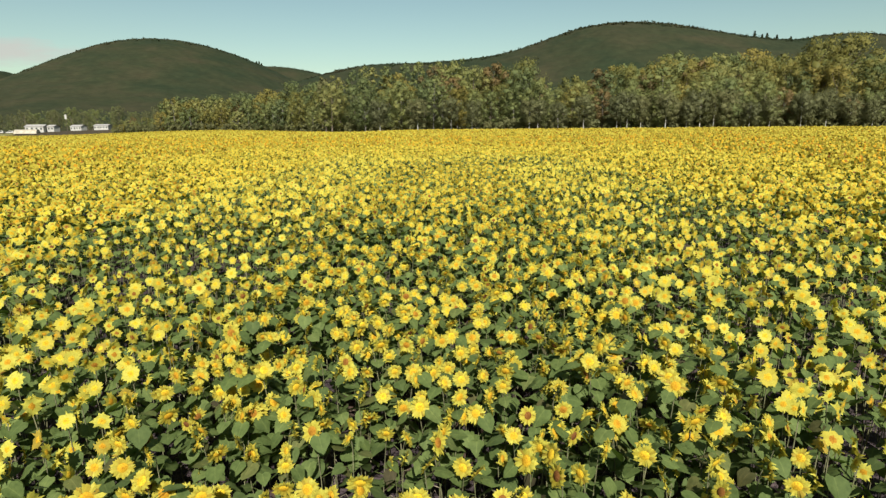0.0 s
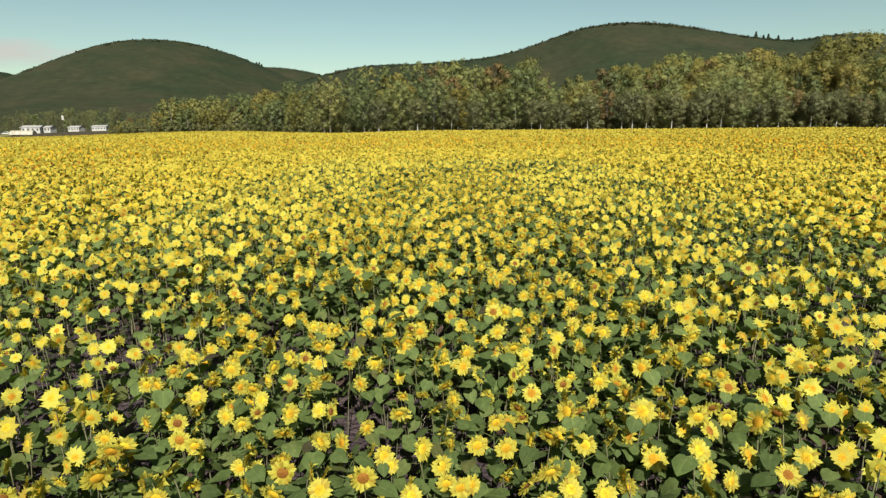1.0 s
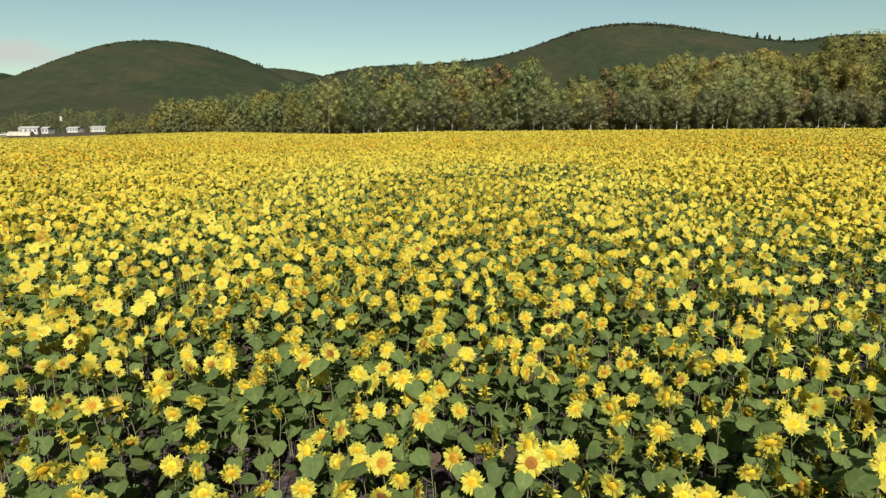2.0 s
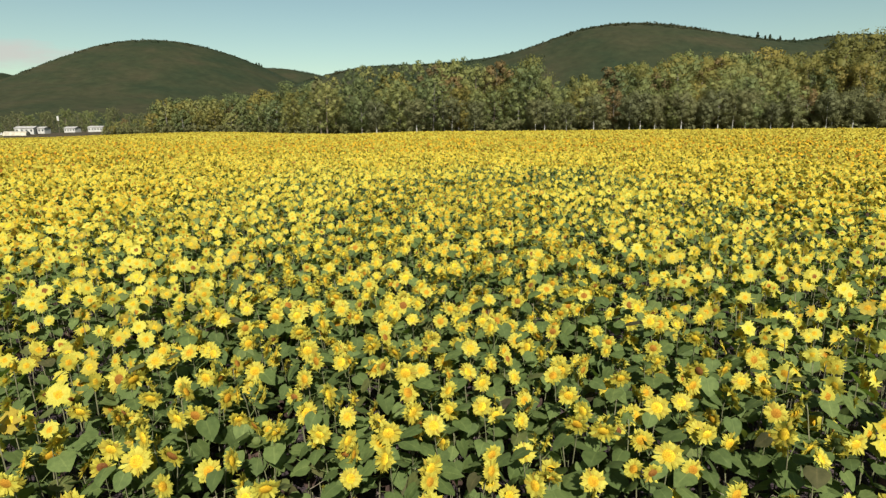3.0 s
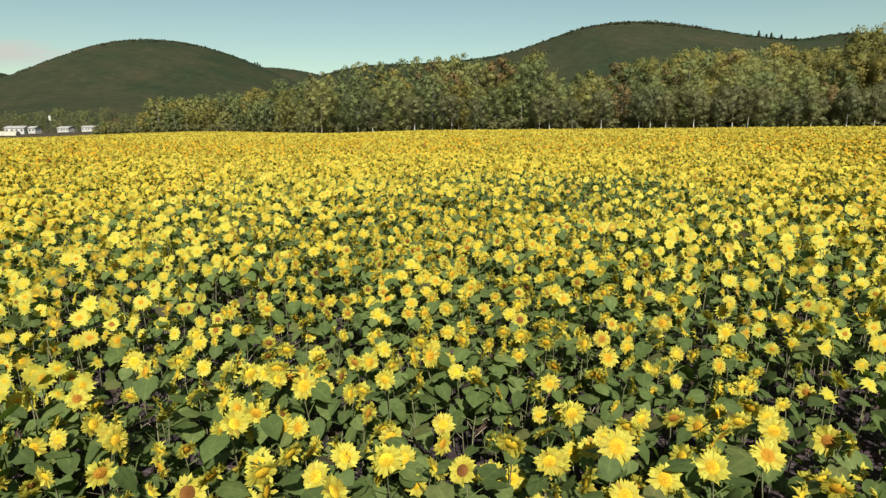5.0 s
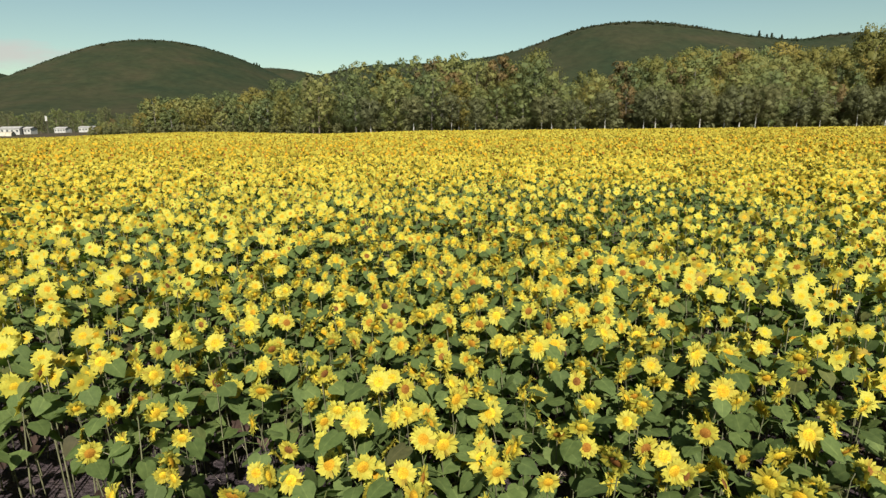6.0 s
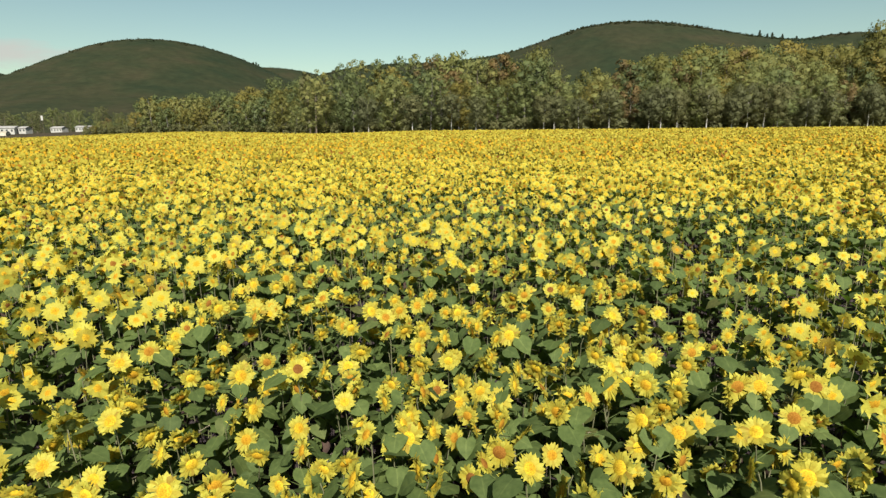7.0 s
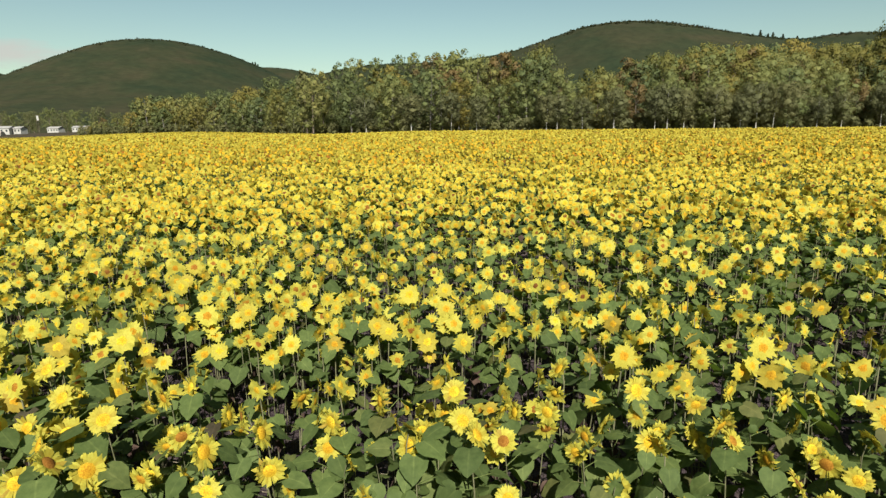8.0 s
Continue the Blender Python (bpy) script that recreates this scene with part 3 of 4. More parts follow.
def clump_core(rng, centre, radius):
    """The dense inner leaf mass of a clump: an uneven twenty-sided lump."""
    g = (1 + 5 ** 0.5) / 2
    v = np.array([(-1, g, 0), (1, g, 0), (-1, -g, 0), (1, -g, 0), (0, -1, g), (0, 1, g), (0, -1, -g), (0, 1, -g), (g, 0, -1), (g, 0, 1), (-g, 0, -1), (-g, 0, 1)]) / 1.902
    t = [(0, 11, 5), (0, 5, 1), (0, 1, 7), (0, 7, 10), (0, 10, 11), (1, 5, 9), (5, 11, 4), (11, 10, 2), (10, 7, 6), (7, 1, 8),
         (3, 9, 4), (3, 4, 2), (3, 2, 6), (3, 6, 8), (3, 8, 9), (4, 9, 5), (2, 4, 11), (6, 2, 10), (8, 6, 7), (9, 8, 1)]
    v = v * radius * rng.uniform(0.72, 1.12, (12, 1)) * np.array([1, 1, 0.82])
    return centre + v, np.array(t)


def round_normals(me, centres, radii, middle):
    """Leaf sprays take the light as the round clump that they sit on does; one centre and radius a vertex."""
    v = np.empty(len(me.vertices) * 3)
    me.vertices.foreach_get("co", v)
    v = v.reshape(-1, 3)
    d = (v - centres) / radii[:, None]
    d += np.array([0, -0.1, 0.25]) + 0.35 * (v - middle) / (np.linalg.norm(v - middle, axis=1, keepdims=True) + 1e-6)
    d /= np.linalg.norm(d, axis=1, keepdims=True) + 1e-6
    me.normals_split_custom_set_from_vertices([tuple(n) for n in d])


def tree_kind(seed, height, spread, low, clumps, per, card, foliage, bark, label, gap=0.0, radius=0.2, limb_every=3, crooked=0.03, bunch=1.0):
    """A tree: tapered trunk with limbs, and a crown of leaf sprays in uneven clumps. low: where the crown starts (share of height)."""
    rng = np.random.default_rng(seed)
    root = tagged(new("tree"), label, "tree")
    bend = rng.uniform(-crooked, crooked, (2,)) * height
    pts = [(0, 0, -0.4), (bend[0] * 0.3, bend[1] * 0.3, height * 0.3), (bend[0], bend[1], height * 0.62), (bend[0] * 1.4, bend[1] * 1.4, height * 0.9)]
    pieces = [tube(pts, [radius * 1.25, radius, radius * 0.6, radius * 0.15], 6)]
    centres, radii = [], []
    for k in range(clumps):
        f = (k + rng.uniform(0.1, 0.9)) / clumps
        h = height * (low + (0.95 - low) * f ** 0.9)
        prof = math.sin(math.pi * min(1.0, 0.20 + 0.66 * f)) ** 0.7
        a = k * 2.39996 + rng.uniform(-0.5, 0.5)
        r = spread * prof * rng.uniform(0.15, 0.95)
        c = np.array([bend[0] + r * math.cos(a), bend[1] + r * math.sin(a), h])
        centres.append(c)
        radii.append(spread * rng.uniform(0.14, 0.38) * (0.65 + 0.5 * prof) * (1 - gap) * bunch)
        base = np.array([bend[0] * 0.8, bend[1] * 0.8, max(height * 0.22, h - r * rng.uniform(0.7, 1.4) - 0.04 * height)])
        mid = base * 0.45 + c * 0.55 + np.array([0, 0, -0.03 * height])
        if k % limb_every == 0:
            pieces.append(tube([base, mid, c], [radius * 0.42, radius * 0.26, radius * 0.06], 3))
    v, t = joined(pieces)
    limb = (np.arange(len(t)) >= len(pieces[0][1])).astype(int)
    part("trunk", v, t, [bark, BARK if bark is BIRCH else bark], root, "pale whitish trunk" if bark is BIRCH else "", limb)
    v, t = leaf_cards(rng, np.array(centres), np.array(radii), per, card, 0.55)
    core_v, core_t = joined([clump_core(rng, c, 0.36 * r) for c, r in zip(centres, radii)])
    crown = part("crown", *joined([(v, t), (core_v, core_t)]), [foliage], root)
    crown.data.shade_smooth()
    round_normals(crown.data, np.concatenate([np.repeat(centres, 3 * per, 0), np.repeat(centres, 12, 0)]),
                  np.concatenate([np.repeat(radii, 3 * per), np.repeat(radii, 12)]), np.mean(centres, axis=0))
    return root


def set_tree(kinds, rng, x, y, height_scale, used, group=""):
    ob = kinds[int(rng.integers(0, len(kinds)))]
    s = height_scale
    m = pose(x, y, float(ground_z(x, y)), 0, 0, rng.uniform(0, 360)) @ Matrix.Diagonal((s * rng.uniform(0.85, 1.2), s * rng.uniform(0.85, 1.2), s, 1))
    if ob.name in used:
        made = copy_thing(ob, Matrix.Identity(4))
        made.matrix_basis = m
    else:
        used.add(ob.name)
        ob.matrix_basis = m
        made = ob
    return tagged(made, group=group)


def build_trees():
    rng = np.random.default_rng(21)
    used = set()
    young = [tree_kind(40 + k, 10.0, 3.6, 0.32, 30, 150, 0.16, DARK, BIRCH, "young dark green tree with a whitish trunk at the field edge", radius=0.095, bunch=1.3) for k in range(5)]
    tall = [tree_kind(50 + k, 22.0, 7.2, 0.14, 44, 115, 0.27, (OLIVE, OLIVE, GOLD, OLIVE, OLIVE)[k % 5], (PALE_BARK, BARK)[k % 2], "tall olive-green tree starting to turn in autumn", radius=0.28, bunch=1.1) for k in range(5)]
    gold = [tree_kind(60 + k, 24.0, 8.0, 0.14, 46, 125, 0.28, GOLD, BARK, "tall yellowing broadleaf tree in autumn", radius=0.32, bunch=1.1) for k in range(2)]
    rust = [tree_kind(70, 20.0, 6.0, 0.20, 26, 100, 0.36, RUST, BARK, "rust-brown autumn tree in the tree belt", 0.1, 0.24)]
    wispy = [tree_kind(80 + k, 25.0, 5.4, 0.26, 30, 46, 0.34, OLIVE, BARK, "tall thin tree with sparse open crown", 0.15, 0.15) for k in range(2)]
    conifer = tree_kind(90, 23.0, 3.4, 0.2, 26, 50, 0.50, DARK, BARK, "dark dense tree standing above the belt", radius=0.3)
    bare = [tree_kind(85, 20.0, 5.2, 0.34, 24, 22, 0.34, OLIVE, PALE_BARK, "half-bare tree with a pale forked trunk", 0.2, 0.19, 1, 0.14)]
    distant = [tree_kind(95 + k, 20.0, 7.2, 0.12, 28, 62, 0.48, (OLIVE, GOLD, OLIVE)[k], PALE_BARK, "distant olive-green broadleaf tree", radius=0.28) for k in range(3)]

    # the young row along the field's far edge
    for x in (-22, -9, 1.5, 7.8, 24.6, 27.3, 33, 39.7, 49.3, 53, 56.9, 63.8, 69.3, 74, 77.7, 81.9, 88, 94.5, 102.7, 105.3, 111, 117.6, 123.2, 133.5, 140.1, 148, 157, 166):
        set_tree(young, rng, x + rng.uniform(-0.4, 0.4), 171 + 0.3 * max(0, 40 - x) + rng.uniform(-1.2, 1.2), rng.uniform(0.8, 1.2), used, "young trees along the field edge")
    x = 52.0
    while x < 168:
        set_tree(young, rng, x, 176 + rng.uniform(-1.5, 1.5), rng.uniform(0.8, 1.12), used, "young trees along the field edge")
        x += rng.uniform(3.5, 10.0)
    # trees that stand out of the belt: kind, x, y, height
    by_kind = {"olive": tall, "gold": gold, "rust": rust, "wispy": wispy, "bare": bare}
    full = {"olive": 22.0, "gold": 24.0, "rust": 20.0, "wispy": 25.0, "bare": 20.0}
    for kind, x, y, h in (("olive", -137, 345, 21.5), ("olive", -114, 325, 22), ("olive", -77, 290, 25), ("olive", -45, 228, 19.7),
                          ("olive", -31, 222, 20.9), ("olive", -16, 215, 19), ("bare", -4.6, 198, 18.5), ("wispy", -50.7, 238, 22), ("wispy", -43.5, 238, 23.8), ("wispy", -37.5, 240, 25.8), ("wispy", -31.5, 238, 27.4), ("wispy", -17, 240, 28),
                          ("wispy", -11.5, 238, 28.3), ("wispy", -25, 240, 27.2), ("wispy", -4, 238, 28.6), ("wispy", 3, 236, 29), ("rust", 15.5, 202, 23.5), ("gold", 26.5, 198, 24.2),
                          ("gold", 38.7, 182, 13.5), ("rust", 50, 190, 19.7), ("gold", 57.5, 190, 21), ("rust", 62.2, 184, 17.3),
                          ("gold", 69.4, 192, 23), ("gold", 78, 194, 22.5), ("rust", 91, 187, 18), ("gold", 100, 190, 22.5), ("olive", 85, 196, 24), ("gold", 107, 186, 21), ("gold", 115.4, 186, 28.2), ("gold", 125.7, 188, 29), ("olive", 136, 192, 24)):
        set_tree(by_kind[kind], rng, x, y, h / full[kind], used, "trees of the belt behind the field")
    # the belt behind the young row, in ragged rows
    for back_off, step, lo, hi in ((12, 6.0, 8, 14), (20, 6.5, 12, 17.5), (30, 7.5, 14, 20)):
        x = -198.0
        while x < 190:
            y = float(field_edge(x)) + back_off + rng.uniform(-4, 4)
            u = x / y
            kinds, whole = (tall, 22.0) if x > -75 and back_off < 30 else (distant, 20.0)
            if back_off > 12 and 0.30 < u < 0.95 and rng.uniform() < (0.25 if u < 0.6 else 0.55):
                kinds, whole = gold, 24.0
            elif rng.uniform() < (0.08 if u > 0.3 else 0.03):
                kinds, whole = rust, 20.0
            h = rng.uniform(lo, hi) * (1.15 if u > 0.36 else 0.92 if 0.17 < u < 0.27 else 1.25 if u > -0.3 else 1.12 if x > -172 else 0.52)
            set_tree(kinds, rng, x, y, h / whole, used, "trees of the belt behind the field")
            x += step * rng.uniform(0.7, 1.4)
    # woods that climb the slope behind the belt
    for y0 in (222, 246, 272, 300):
        x = 62.0 + 0.12 * (y0 - 200)
        while x < 300:
            set_tree(distant, rng, x, y0 + rng.uniform(-9, 9), rng.uniform(0.95, 1.28), used, "trees on the slope")
            x += rng.uniform(8, 15)
    # woods round the village, too far off to count
    verts, tris, index, n = [], [], [], 0
    cards = [OLIVE, DARK, DARK, BARK]
    for y0, step in ((455, 24), (590, 11), (640, 12)):
        x = -620.0
        while x < -190:
            k = int(rng.integers(0, 3))
            y = y0 + rng.uniform(-14, 14)
            size = rng.uniform(0.8, 1.2) * (0.36 if y0 < 500 else 1.0)
            R = rot_z(rng.uniform(0, 6.28)).T * size * np.array([rng.uniform(0.85, 1.2), rng.uniform(0.85, 1.2), 1.0])
            clear = y0 < 500 and -296 < x < -258
            for ob in () if clear else distant[k].children:
                me = ob.data
                v, t = np.empty(len(me.vertices) * 3), np.empty(len(me.polygons) * 3, int)
                me.vertices.foreach_get("co", v)
                me.loops.foreach_get("vertex_index", t)
                verts.append(v.reshape(-1, 3) @ R + np.array([x, y, float(ground_z(x, y))]))
                t = t.reshape(-1, 3) if ob.name.startswith("trunk") else t.reshape(-1, 3)[::2]
                tris.append(t + n)
                index.append(np.full(len(t), 3 if ob.name.startswith("trunk") else k))
                n += len(me.vertices)
            x += step * rng.uniform(0.6, 1.4)
    woods = part("far_woods", np.concatenate(verts), np.concatenate(tris), cards, index=np.concatenate(index))
    tagged(woods, "distant olive-green woods round a small village", "woods", kind="stuff")
    for spare in (*young, *tall, *gold, *rust, *wispy, *bare, *distant):
        if spare.name not in used:
            for ob in (*spare.children_recursive, spare):
                bpy.data.objects.remove(ob)
    conifer.matrix_basis = pose(-49, 236, float(ground_z(-49, 236)), 0, 0, 40) @ Matrix.Scale(1.0, 4)


build_trees()


def build_thicket():
    """Dark brush under the tree belt."""
    rng = np.random.default_rng(33)
    x = np.arange(-200, 185, 0.3)
    x = x + rng.uniform(-0.5, 0.5, len(x))
    y = field_edge(x) + 9 + rng.uniform(-1.5, 9, len(x))
    z = ground_z(x, y) + rng.uniform(0.3, 4.2, len(x))
    v, t = leaf_cards(rng, np.stack([x, y, z], 1), rng.uniform(0.9, 1.7, len(x)), 30, 0.6, 0.3)
    ob = part("thicket", v, t, [DARK])
    tagged(ob, "dark tangled brush under the tree belt", "brush", kind="stuff")


build_thicket()


# ---- hills ----
def hill_left(x, y):
    x, y = x / 1.6, y / 1.6
    wide = np.where(x < -552, 149.0, 237.5)
    near = 170.5 * np.exp(-np.abs((x + 552) / wide) ** 2.17 / 2 - ((y - 1150) / 270) ** 2 / 2)
    far = 166 * np.exp(-((x + 483) / 285) ** 2 / 2 - ((y - 1600) / 220) ** 2 / 2)
    side = 123.6 * np.exp(-((x + 916) / 101) ** 2 / 2 - ((y - 1180) / 230) ** 2 / 2)
    return 1.6 * np.maximum(np.maximum(near, far), side) - 8


def hill_right(x, y):
    ridge = np.exp(-((y - 1500) / 330) ** 2 / 2)
    base = (158 + 44.8 * smooth(-206, 729, x)) * smooth(-760, -150, x)
    wide = np.where(x < 394, 145.0, 191.0)
    bump = 60 * np.exp(-np.abs((x - 394) / wide) ** 2.23 / 2) + 18.5 * np.exp(-((x - 966) / 68) ** 2 / 2)
    return ridge * (base + bump) - 8


def hill_height(fn, x, y, y0):
    return (fn(x, y) + 8) * smooth(y0, y0 + 330, y) - 8


def lumps(X, Y, cell):
    """Round crowns side by side: the height of the nearest of jittered crown tops, 0..1."""
    gx, gy = np.floor(X / cell).astype(int), np.floor(Y / cell).astype(int)
    best = np.zeros_like(X)
    for dx in (-1, 0, 1):
        for dy in (-1, 0, 1):
            ix, iy = gx + dx, gy + dy
            hsh = np.abs(np.sin(ix * 127.1 + iy * 311.7) * 43758.5453) % 1.0
            hsh2 = np.abs(np.sin(ix * 269.5 + iy * 183.3) * 24634.6345) % 1.0
            d2 = (X - (ix + 0.15 + 0.7 * hsh) * cell) ** 2 + (Y - (iy + 0.15 + 0.7 * hsh2) * cell) ** 2
            top = (0.55 + 0.45 * ((hsh * 7.3 + hsh2 * 3.1) % 1.0)) * np.sqrt(np.clip(1 - d2 / (0.85 * cell) ** 2, 0, 1))
            best = np.maximum(best, top)
    return best


def build_hill(name, fn, x0, x1, y0, y1, label):
    xs, ys = np.arange(x0, x1, 7.5), np.arange(y0, y1, 12.0)
    X, Y = np.meshgrid(xs, ys)
    Z = hill_height(fn, X, Y, y0)
    Z = Z + np.where(Z > 0, 1.0, 0) * (4.5 * lumps(X, Y, 15.0) + 6.0 * lumps(X, Y, 41.0) - 2.0)
    verts = np.stack([X, Y, Z], -1).reshape(-1, 3)
    w, h = len(xs), len(ys)
    i = (np.arange(h - 1)[:, None] * w + np.arange(w - 1)[None, :]).ravel()
    tris = np.concatenate([np.stack([i, i + 1, i + w + 1], 1), np.stack([i, i + w + 1, i + w], 1)])
    tris = tris[verts[tris][:, :, 2].max(1) > -6]
    root = tagged(part(name, verts, tris, [WOODS]), label, "hill", kind="structure")
    root.data.shade_smooth()


def build_crest_woods(fn, x0, x1, y0, y1, foot, seed):
    """Ragged treetops along a hill's crest, too many to count."""
    rng = np.random.default_rng(seed)
    x = np.repeat(np.arange(x0, x1, 3.0), 24)
    x = x + rng.uniform(-3.5, 3.5, len(x))
    y = rng.uniform(y0, y1, len(x))
    z = hill_height(fn, x, y, foot)
    steep = z / y
    stretch = np.floor(x / y * 160).astype(int)
    crest = {k: steep[stretch == k].max() for k in np.unique(stretch)}
    keep = (z > 40) & (steep > 0.978 * np.array([crest[k] for k in stretch]))
    x, y, z = x[keep], y[keep], z[keep]
    c = np.stack([x, y, z + rng.uniform(0.5, 5.0, len(x)) + 3.0 * (rng.uniform(size=len(x)) < 0.05)], 1)
    v, t = leaf_cards(rng, c, rng.uniform(2.2, 4.4, len(x)), 14, 1.8, 0.3)
    ob = part("crest_woods", v, t, [WOODS])
    tagged(ob, "ragged treetops along the crest of a far hill", "woods", kind="stuff")


build_hill("hill_west", hill_left, -1980, 60, 680, 2640, "rounded hill covered in dark green forest")
build_hill("hill_east", hill_right, -640, 1380, 640, 1530, "long wooded ridge with a broad summit")
build_crest_woods(hill_left, -1600, -520, 1380, 1920, 680, 3)
build_crest_woods(hill_left, -960, -400, 2480, 2580, 680, 6)
build_crest_woods(hill_right, -540, 1320, 1340, 1510, 640, 4)


def build_ridge_trees():
    rng = np.random.default_rng(8)
    stands = [(x, 1495, h, hill_right) for x, h in ((705, 15), (713, 12), (720, 15), (764, 28), (783, 21), (795, 24), (820, 20), (855, 14))]
    stands += [(x, 1868, h, hill_left) for x, h in ((-597, 10), (-589, 13), (-581, 11))]
    for x, y, h, fn in stands:
        root = tagged(new("tree"), "dark pointed conifer standing on the crest of a hill", "tree", "conifers on the crest")
        v, t = tube([(0, 0, 0), (0, 0, h * 0.5), (0, 0, h)], [0.4, 0.3, 0.05], 5)
        part("trunk", v, t, [BARK], root)
        hs = np.linspace(0.1, 0.97, 9)
        c = np.stack([rng.uniform(-0.4, 0.4, 9), rng.uniform(-0.4, 0.4, 9), hs * h], 1)
        v, t = leaf_cards(rng, c, (1.08 - hs) * h * 0.30 + 0.8, 60, 1.5, 0.2)
        part("crown", v, t, [WOODS], root)
        root.matrix_basis = pose(x, y, float(fn(x, float(y))) + 1.0)


build_ridge_trees()


def build_cloud():
    """A thin pale cloud bank low over the western hill, far behind everything."""
    m = bpy.data.materials.new("cloud_vapour")
    m.use_nodes = True
    nt = m.node_tree
    nt.nodes.clear()
    mo, mix = nt.nodes.new("ShaderNodeOutputMaterial"), nt.nodes.new("ShaderNodeMixShader")
    clear, glow = nt.nodes.new("ShaderNodeBsdfTransparent"), nt.nodes.new("ShaderNodeEmission")
    glow.inputs["Color"].default_value, glow.inputs["Strength"].default_value = (0.79, 0.755, 0.70, 1), 0.41
    tc, sep = nt.nodes.new("ShaderNodeTexCoord"), nt.nodes.new("ShaderNodeVectorMath")
    sep.operation = "LENGTH"
    nt.links.new(tc.outputs["Object"], sep.inputs[0])
    n = noise_node(nt, 3.0, 5)
    fall = nt.nodes.new("ShaderNodeMath")
    fall.operation = "MULTIPLY_ADD"
    fall.inputs[1].default_value, fall.inputs[2].default_value = -1.15, 0.62
    nt.links.new(sep.outputs["Value"], fall.inputs[0])
    add = nt.nodes.new("ShaderNodeMath")
    add.use_clamp = True
    nt.links.new(fall.outputs[0], add.inputs[0])
    nt.links.new(n.outputs[0], add.inputs[1])
    r = ramp_node(nt, [(0.42, (0, 0, 0)), (0.95, (0.75, 0.75, 0.75))])
    nt.links.new(add.outputs[0], r.inputs[0])
    nt.links.new(r.outputs[0], mix.inputs[0])
    nt.links.new(clear.outputs[0], mix.inputs[1])
    nt.links.new(glow.outputs[0], mix.inputs[2])
    nt.links.new(mix.outputs[0], mo.inputs["Surface"])
    v = np.array([(-1, 0, -1), (1, 0, -1), (1, 0, 1), (-1, 0, 1)], float)
    ob = part("backdrop_cloud", v, np.array([(0, 1, 2), (0, 2, 3)]), [m])
    ob.matrix_basis = pose(-2600, 3500, 470, 0, 0, 37) @ Matrix.Diagonal((640, 1, 165, 1))
    tagged(ob, "thin pale cloud low in the sky", "cloud", kind="structure")


build_cloud()


# ---- village ----
def slab(x0, x1, y0, y1, z0, z1):
    v = np.array([(x, y, z) for z in (z0, z1) for y in (y0, y1) for x in (x0, x1)], float)
    q = [(0, 2, 3, 1), (4, 5, 7, 6), (0, 1, 5, 4), (2, 6, 7, 3), (0, 4, 6, 2), (1, 3, 7, 5)]
    return v, np.array([tri for a, b, c, d in q for tri in ((a, b, c), (a, c, d))])


def house(x, y, turn, length, depth, eaves, ridge, windows, label):
    root = tagged(new("house"), label, "house", "village houses")
    L, D = length / 2, depth / 2
    gable = (np.array([(-L, -D, eaves), (-L, D, eaves), (-L, 0, ridge - 0.1), (L, -D, eaves), (L, D, eaves), (L, 0, ridge - 0.1)], float),
             np.array([(0, 2, 1), (3, 4, 5)]))
    v, t = joined([slab(-L, L, -D, D, -0.5, eaves), gable])
    part("wall", v, t, [WHITEWASH], root)
    o = 0.45
    rv = np.array([(-L - o, -D - o, eaves - 0.15), (L + o, -D - o, eaves - 0.15), (L + o, 0, ridge), (-L - o, 0, ridge), (-L - o, D + o, eaves - 0.15), (L + o, D + o, eaves - 0.15)], float)
    rv = np.concatenate([rv, rv + np.array([0, 0, 0.2])])
    rt = [(6, 7, 8), (6, 8, 9), (9, 8, 11), (9, 11, 10), (0, 2, 1), (0, 3, 2), (3, 5, 2), (3, 4, 5), (0, 1, 7), (0, 7, 6), (4, 10, 11), (4, 11, 5)]
    part("roof", rv, np.array(rt), [ROOFING], root)
    for k in range(windows):
        wx = -L + length * (k + 0.5) / windows
        win = part("window", *slab(wx - 0.65, wx + 0.65, -D - 0.05, -D + 0.02, eaves * 0.35, eaves * 0.78), [WHITEWASH], root)
        part("pane", *slab(wx - 0.55, wx + 0.55, -D - 0.07, -D - 0.054, eaves * 0.38, eaves * 0.75), [PANE], win)
    root.matrix_basis = pose(x, y, float(ground_z(x, y)) + 0.3, 0, 0, turn)


house(-332, 560, 6, 13, 9, 3.8, 5.0, 5, "long white single-storey building with a pale flat-pitched roof")
house(-352.6, 555, -6, 11, 8, 3.6, 5.0, 4, "small white house beside a long building")
house(-290.0, 410, 8, 12, 8, 3.6, 4.8, 4, "white farm building with a pale grey roof")
house(-280.5, 413, -4, 5, 6, 3.2, 4.2, 2, "small white annex next to a farm building")


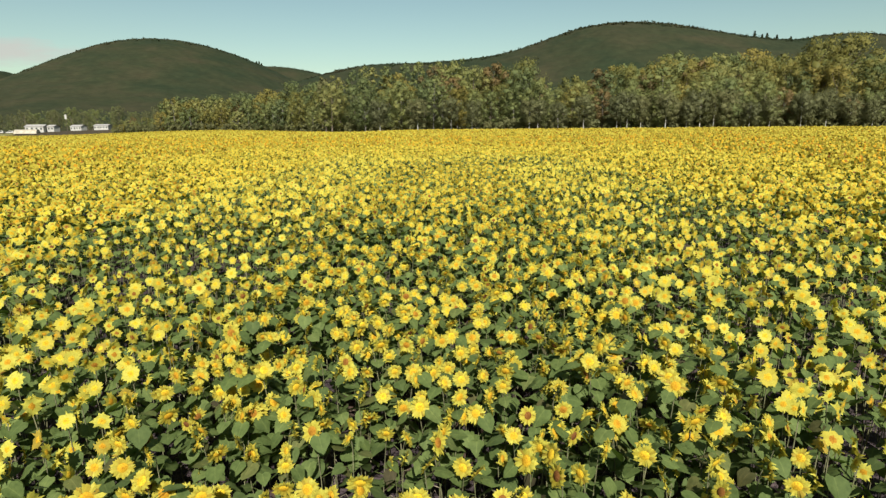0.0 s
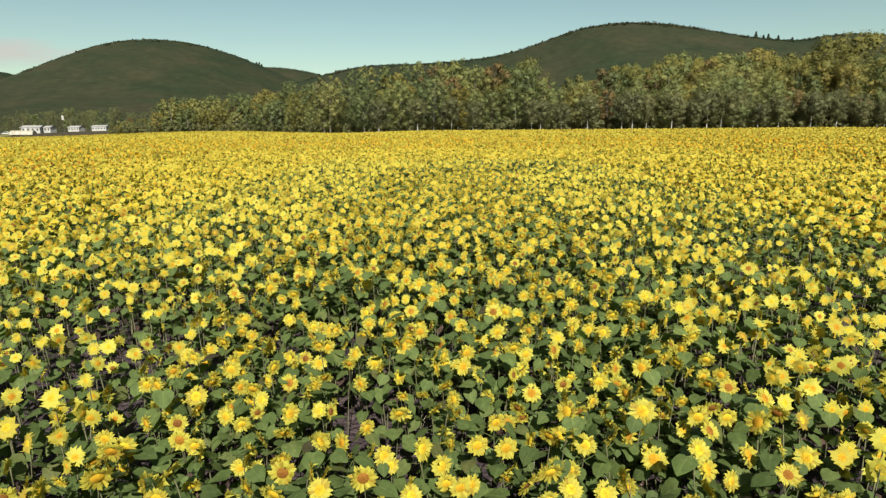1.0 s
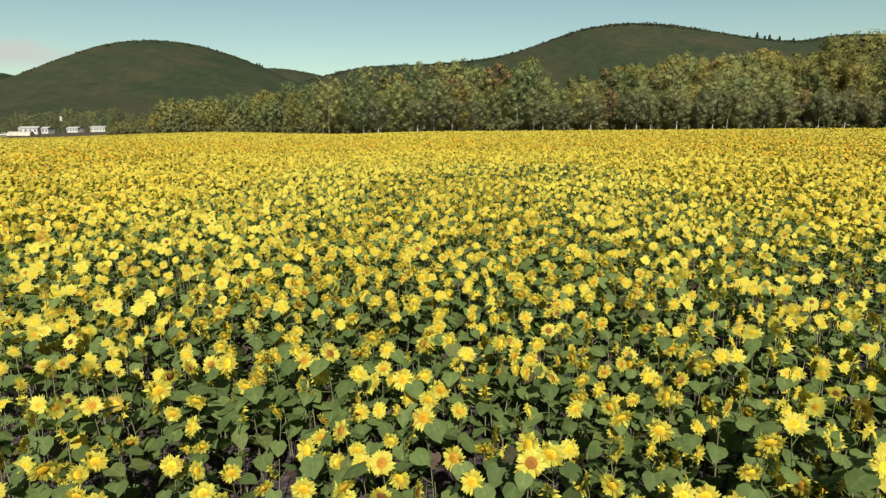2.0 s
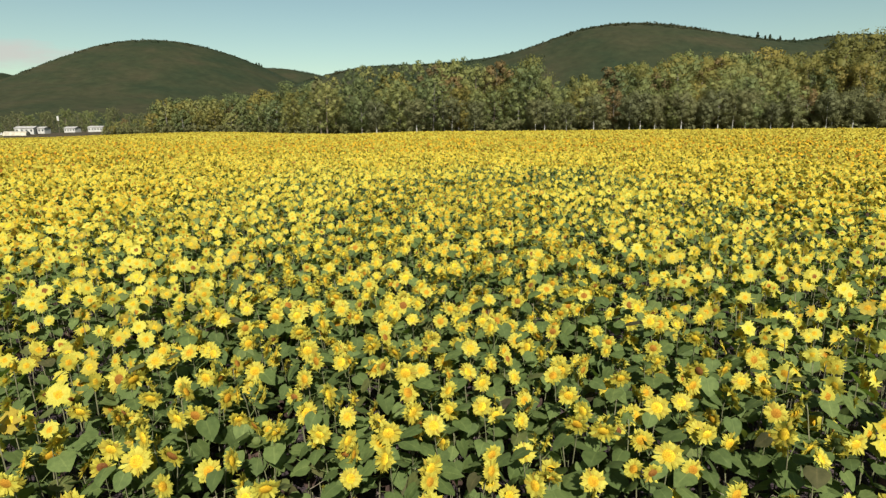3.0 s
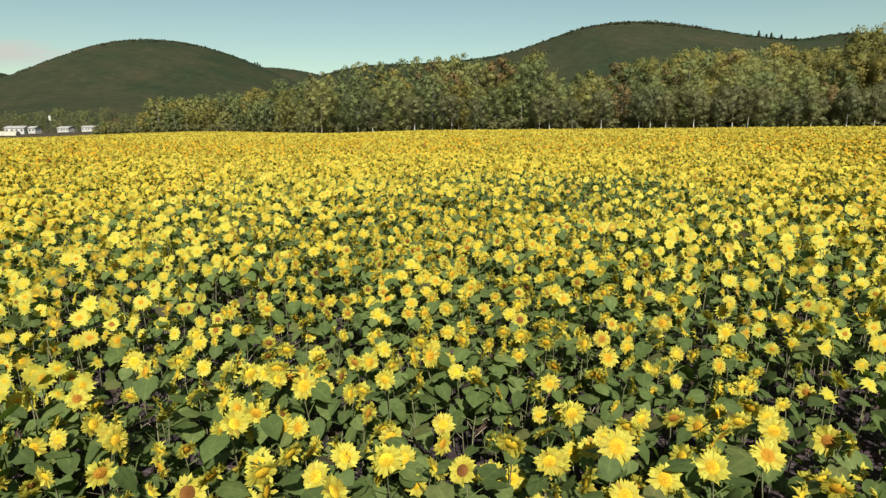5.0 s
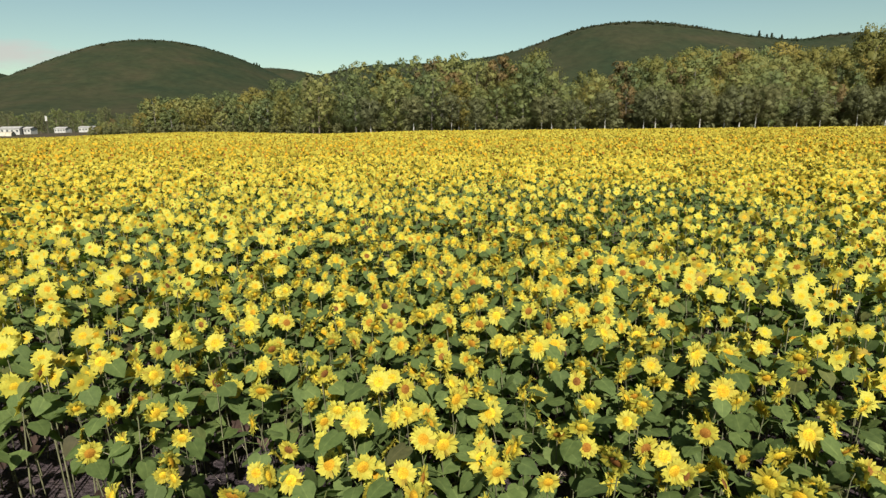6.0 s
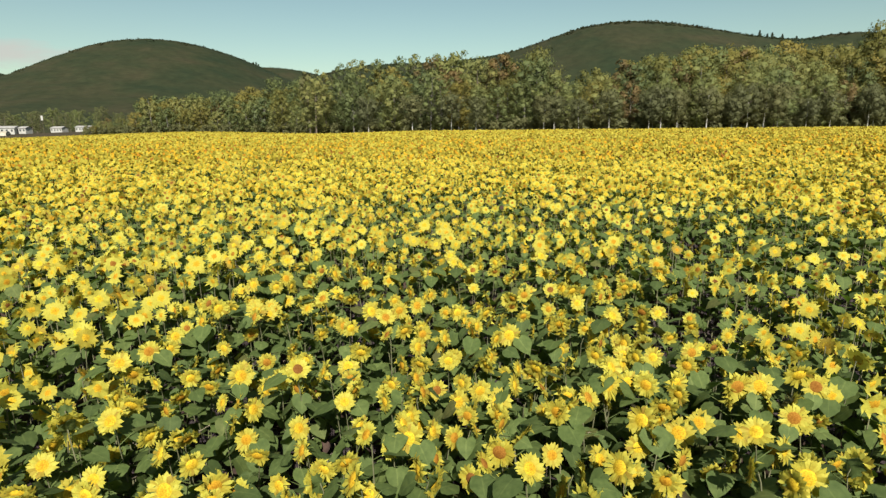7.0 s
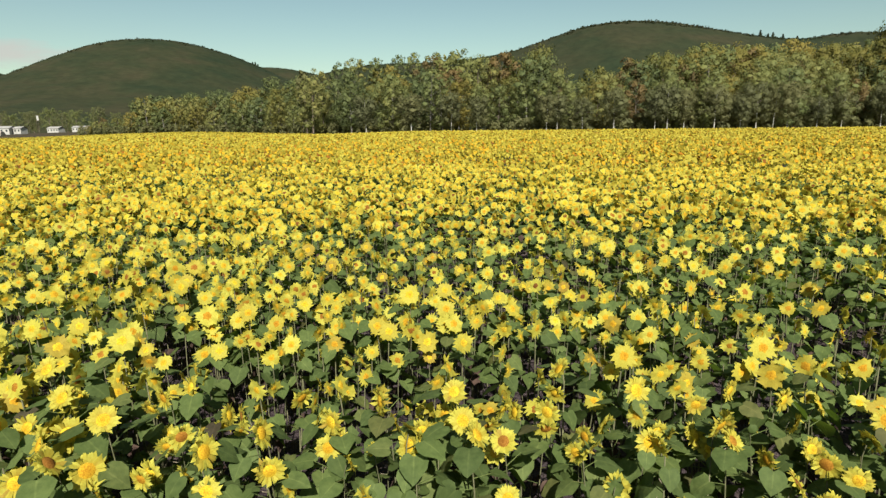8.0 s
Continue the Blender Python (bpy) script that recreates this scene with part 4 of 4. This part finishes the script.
def greenhouse(x, y, turn):
    """A rounded plastic tunnel with hoops and end walls."""
    root = tagged(new("polytunnel"), "pale beige plastic growing tunnel beside the farm", "greenhouse")
    n, L, R = 10, 7.0, 3.2
    arc = [(R * math.cos(math.pi * k / n), R * 0.9 * math.sin(math.pi * k / n)) for k in range(n + 1)]
    v = np.array([(sx * L, a, b) for sx in (-1, 1) for a, b in arc], float)
    t = [tri for k in range(n) for tri in ((k, k + 1, n + 2 + k), (k, n + 2 + k, n + 1 + k))]
    part("cover", v, np.array(t), [SHEETING], root)
    for sx in (-1, 1):
        ev = np.array([(sx * L * 0.998, 0, 0)] + [(sx * L * 0.998, a, b) for a, b in arc], float)
        part("end_wall", ev, np.array([(0, k + 1, k + 2) for k in range(n)]), [SHEETING], root)
    for k in range(5):
        hx = -L + 2 * L * k / 4
        part("hoop", *tube([(hx, a * 1.01, b * 1.01) for a, b in arc], [0.05] * (n + 1), 4), [BARK], root)
    root.matrix_basis = pose(x, y, float(ground_z(x, y)), 0, 0, turn)


def mast(x, y, height):
    root = tagged(new("mast"), "slim post with a white panel at its top", "mast")
    part("pole", *tube([(0, 0, 0), (0, 0, height)], [0.16, 0.10], 6), [BARK], root)
    part("panel", *slab(-0.8, 0.8, -0.22, -0.12, height - 3.6, height), [WHITEWASH], root)
    root.matrix_basis = pose(x, y, float(ground_z(x, y)))


def van(x, y, turn):
    root = tagged(new("van"), "small white van parked near the farm", "van", "vans parked by the farm")
    v, t = slab(-2.2, 2.2, -0.9, 0.9, 0.35, 1.1)
    top = slab(-1.2, 2.15, -0.82, 0.82, 1.1, 1.95)
    top[0][[4, 6], 0] += 0.5
    part("body", *joined([(v, t), top]), [WHITEWASH], root)
    part("windscreen", *slab(-1.0, 1.6, -0.835, -0.823, 1.2, 1.75), [PANE], root)
    for wx in (-1.4, 1.4):
        for wy in (-0.85, 0.85):
            part("wheel", *tube([(wx, wy - 0.1, 0.33), (wx, wy + 0.1, 0.33)], [0.33, 0.33], 8), [PANE], root)
    root.matrix_basis = pose(x, y, float(ground_z(x, y)), 0, 0, turn)


greenhouse(-289, 398, 12)
mast(-308, 470, 13)
van(-304, 402, 15)
van(-298, 404, -10)
van(-312, 404, 5)
plant_singles()
